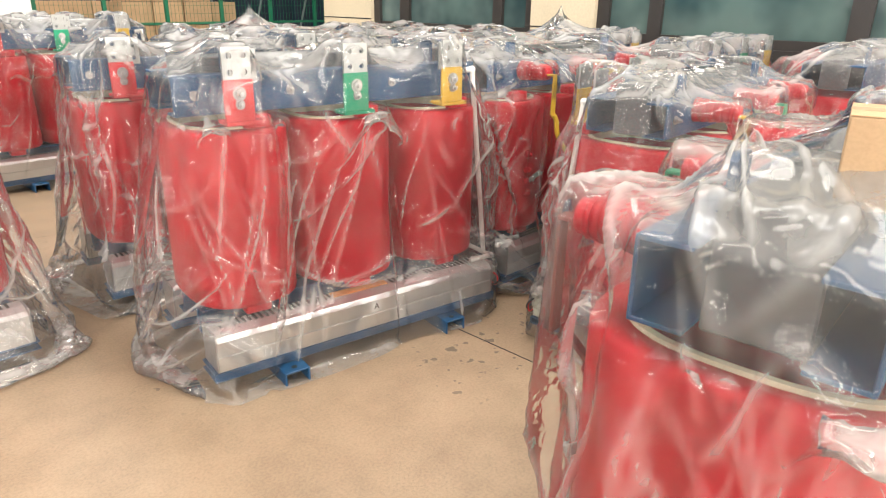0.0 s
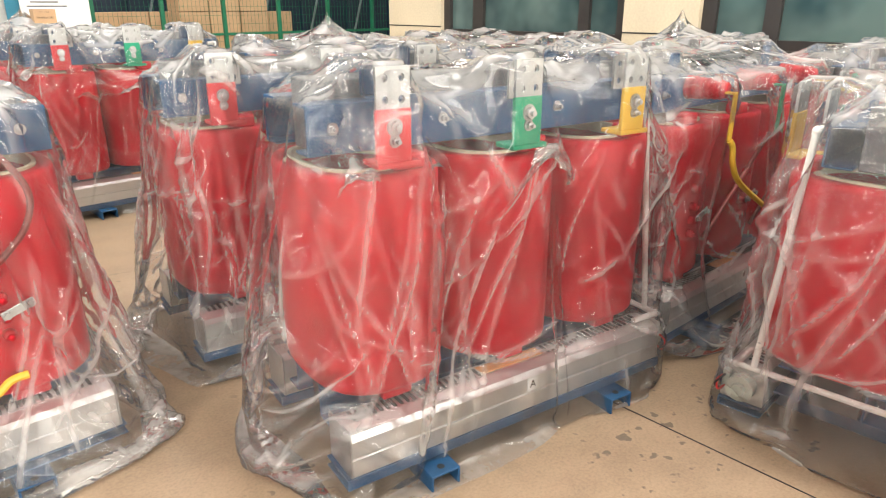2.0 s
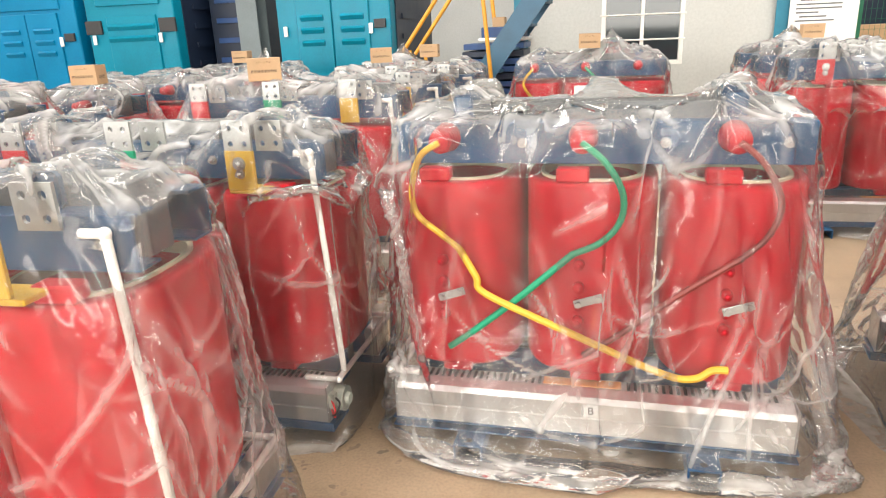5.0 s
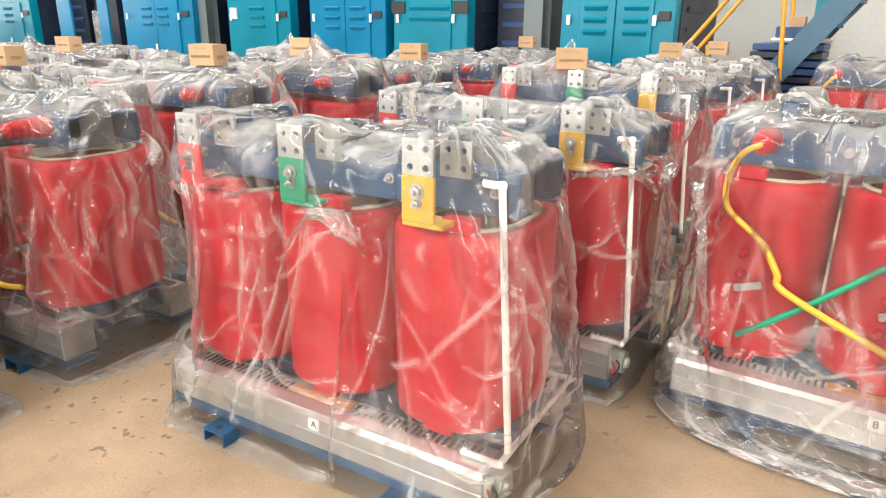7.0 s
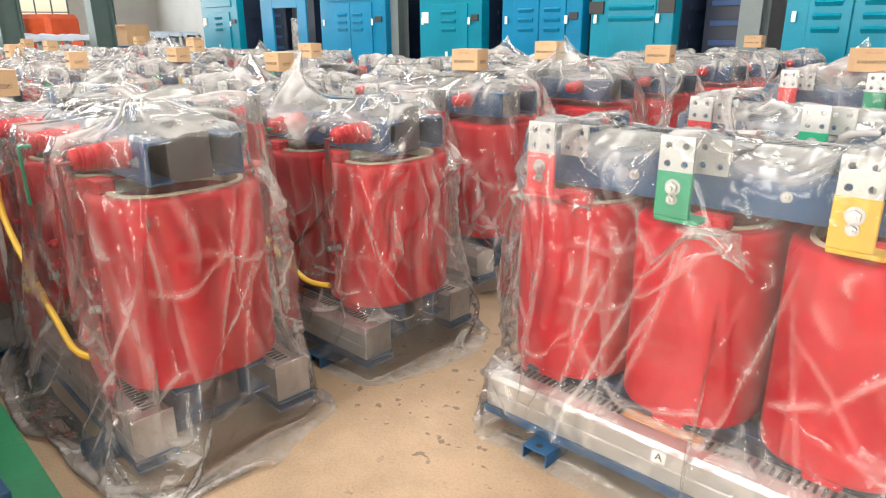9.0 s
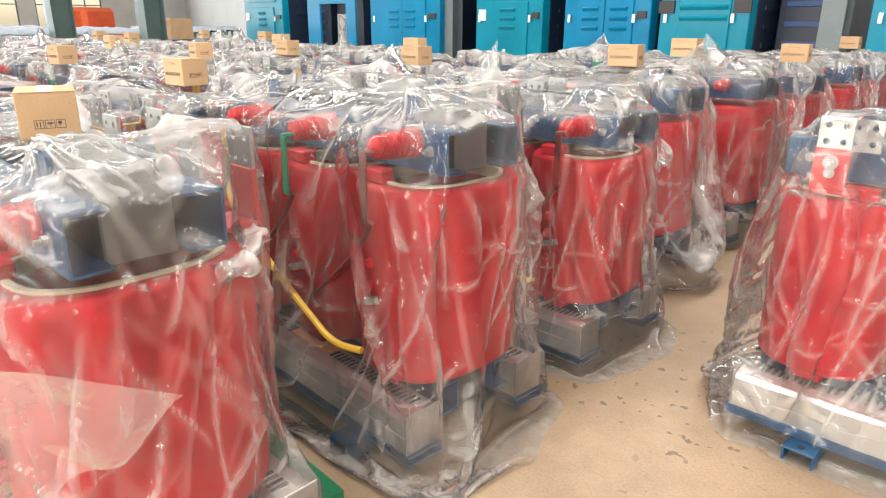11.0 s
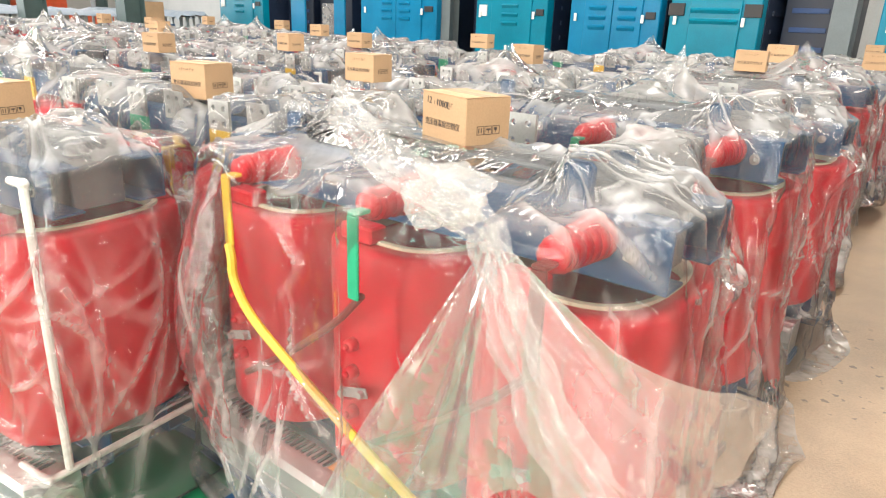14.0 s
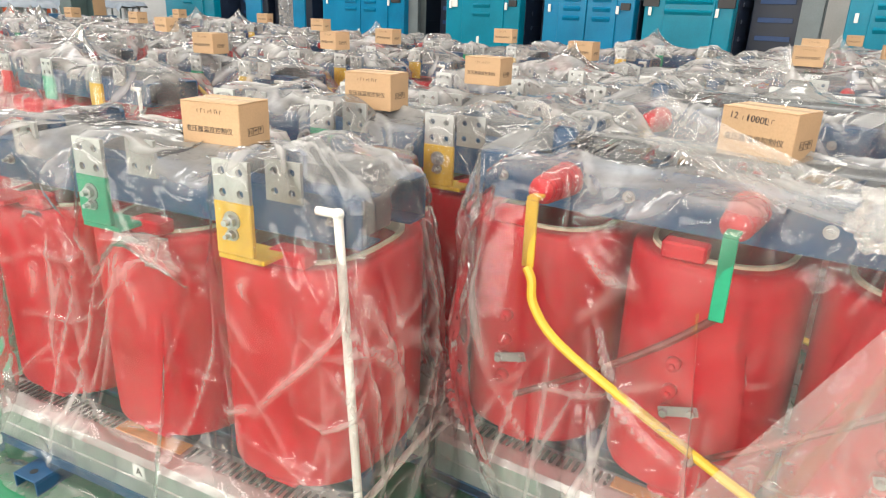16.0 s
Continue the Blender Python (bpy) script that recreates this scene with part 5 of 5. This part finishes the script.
def build_core_frame():
    t = thing("core_frame", "bare steel transformer core frame under grey-blue wrap", "steel frame", "stored core frames")
    for x in (-0.5, 0, 0.5):
        for y in (-0.12, 0.12):
            part("leg", box(x - 0.05, x + 0.05, y - 0.03, y + 0.03, 0.16, 1.2), TIN, t)
    part("lower_beam", box(-0.75, 0.75, -0.2, 0.2, 0, 0.158, 0.01), BLUE_DARK, t)
    bm = bmesh.new()
    bmesh.ops.create_grid(bm, x_segments=12, y_segments=5, size=1, matrix=Matrix.Diagonal((0.85, 0.36, 1, 1)))
    for v in bm.verts:
        v.co.z = 1.36 + 0.07 * noise.noise(v.co * 3) - 0.16 * (abs(v.co.y) > 0.3) - 0.12 * (abs(v.co.x) > 0.8)
    part("wrap", bm, FRAME_TOP, t, "creased grey-blue wrap", True)
    part("yoke", box(-0.7, 0.7, -0.15, 0.15, 1.201, 1.26), CORE, t)
    return t


CF = build_core_frame()
rb = random.Random(3)
cfs = [(u, v) for u in (-24.6, -26.4, -28.6, -30.6) for v in (11.6, 10.2)][1:] + [(u, v) for u in (-22.4, -25.0, -27.6, -30) for v in (6.4, 5.0, 3.4, 1.8, 0.2)]
for i, (u, v) in enumerate(cfs):
    m = hall_pose(u + rb.uniform(-0.2, 0.2), v + rb.uniform(-0.1, 0.1), 0, rb.uniform(-5, 5) + 90 * (v < 7))
    if i:
        copy_thing(CF, m)
    else:
        CF.matrix_basis = m

DRUM_BLUE = surface("drum_blue", (0.01, 0.09, 0.20), 0.4, vary=0.2, scale=4)
pal = thing("pallet", "worn brown timber pallet under drums", "pallet", m=hall_pose(-23.6, 8.7))
WOOD = surface("pallet_wood", (0.30, 0.17, 0.09), 0.8, vary=0.25, scale=6)
for k in range(6):
    part("board", box(-1.3, 1.3, -0.85 + 0.29 * k, -0.62 + 0.29 * k, 0.10, 0.125), WOOD, pal)
for x in (-1.2, 0, 1.2):
    part("bearer", box(x - 0.05, x + 0.05, -0.85, 0.85, 0, 0.099), WOOD, pal)
for k in range(6):
    d = thing("steel_drum", "dark blue steel drum with a white label", "drum", "drums on the pallet", hall_pose(-24.45 + 0.66 * (k % 3), 8.35 + 0.68 * (k // 3), 0.126))
    bm = bmesh.new()
    for z0, z1, r in ((0, 0.02, 0.295), (0.02, 0.29, 0.285), (0.29, 0.31, 0.295), (0.31, 0.58, 0.285), (0.58, 0.6, 0.295), (0.6, 0.86, 0.285), (0.86, 0.88, 0.295)):
        add_cyl(bm, (0, 0, z0), (0, 0, z1), r, 20)
    part("barrel", bm, DRUM_BLUE, d)
    part("drum_label", box(-0.14, 0.14, -0.292, -0.2, 0.35, 0.55), LABEL, d)
bc = thing("cardboard_box", "large open brown carton on the drums", "box", m=hall_pose(-23.4, 8.6, 1.008))
for a, b, c, d in ((-0.45, 0.45, -0.35, -0.34), (-0.45, 0.45, 0.34, 0.35), (-0.45, -0.44, -0.339, 0.339), (0.44, 0.45, -0.339, 0.339)):
    part("side", box(a, b, c, d, 0, 0.62), CARD, bc)
part("flap", box(-0.45, 0.45, -0.56, -0.351, 0.56, 0.575), CARD, bc)
sack = bmesh.new()
bmesh.ops.create_icosphere(sack, subdivisions=4, radius=1)
for v in sack.verts:
    n1 = noise.fractal(v.co * 2.2, 0.7, 2.0, 4)
    v.co = Vector((v.co.x * 1.1, v.co.y * 0.75, max(v.co.z, 0) * 0.75)) * (1 + 0.35 * n1)
    v.co.z = max(v.co.z, 0)
sk = new("cloth_heap", mesh_of("cloth_heap", sack, surface("sacking", (0.30, 0.25, 0.20), 0.85, vary=0.4, scale=5, fine=30, bump=0.4), True))
sk.matrix_basis = hall_pose(-22.3, 9.3)
tagged(sk, "crumpled heap of grey-brown sacking on the floor", "cloth heap")

ORANGE = surface("orange_paint", (0.62, 0.10, 0.03), 0.4, vary=0.15)
tk = thing("truck", "small orange truck parked by the far windows", "truck", m=hall_pose(-34.8, 9.4, 0, -60))
part("cab", box(-0.95, 0.95, -0.9, 0.8, 0.55, 2.1, 0.18), ORANGE, tk)
part("windscreen", box(-0.8, 0.8, -0.915, -0.88, 1.25, 1.95, 0.03), GLASS_DARK, tk)
part("bumper", box(-0.95, 0.95, -1.02, -0.9, 0.4, 0.62, 0.03), BLACK, tk)
part("bed", box(-0.95, 0.95, 0.85, 3.6, 0.7, 1.2, 0.03), ORANGE, tk)
for x in (-0.62, 0.62):
    part("headlight", box(x - 0.14, x + 0.14, -0.93, -0.89, 0.85, 1.0, 0.02), LABEL, tk)
    for y in (-0.35, 2.7):
        part("wheel", add_cyl(bmesh.new(), (x * 1.45 - 0.1, y, 0.38), (x * 1.45 + 0.1, y, 0.38), 0.38, 20), BLACK, tk)

# ---- floor joints ----
joint = bmesh.new()
add_box(joint, 2.318, 2.323, V0, V1, 0.0005, 0.0022)
add_box(joint, U0, 2.317, 9.4, 9.405, 0.0005, 0.0022)
jo = new("trim_floor_joint", mesh_of("trim_floor_joint", joint, BLACK))
jo.matrix_basis = hall_pose(0, 0)
tagged(jo, "dark saw-cut joints in the concrete", "floor joint", kind="structure")
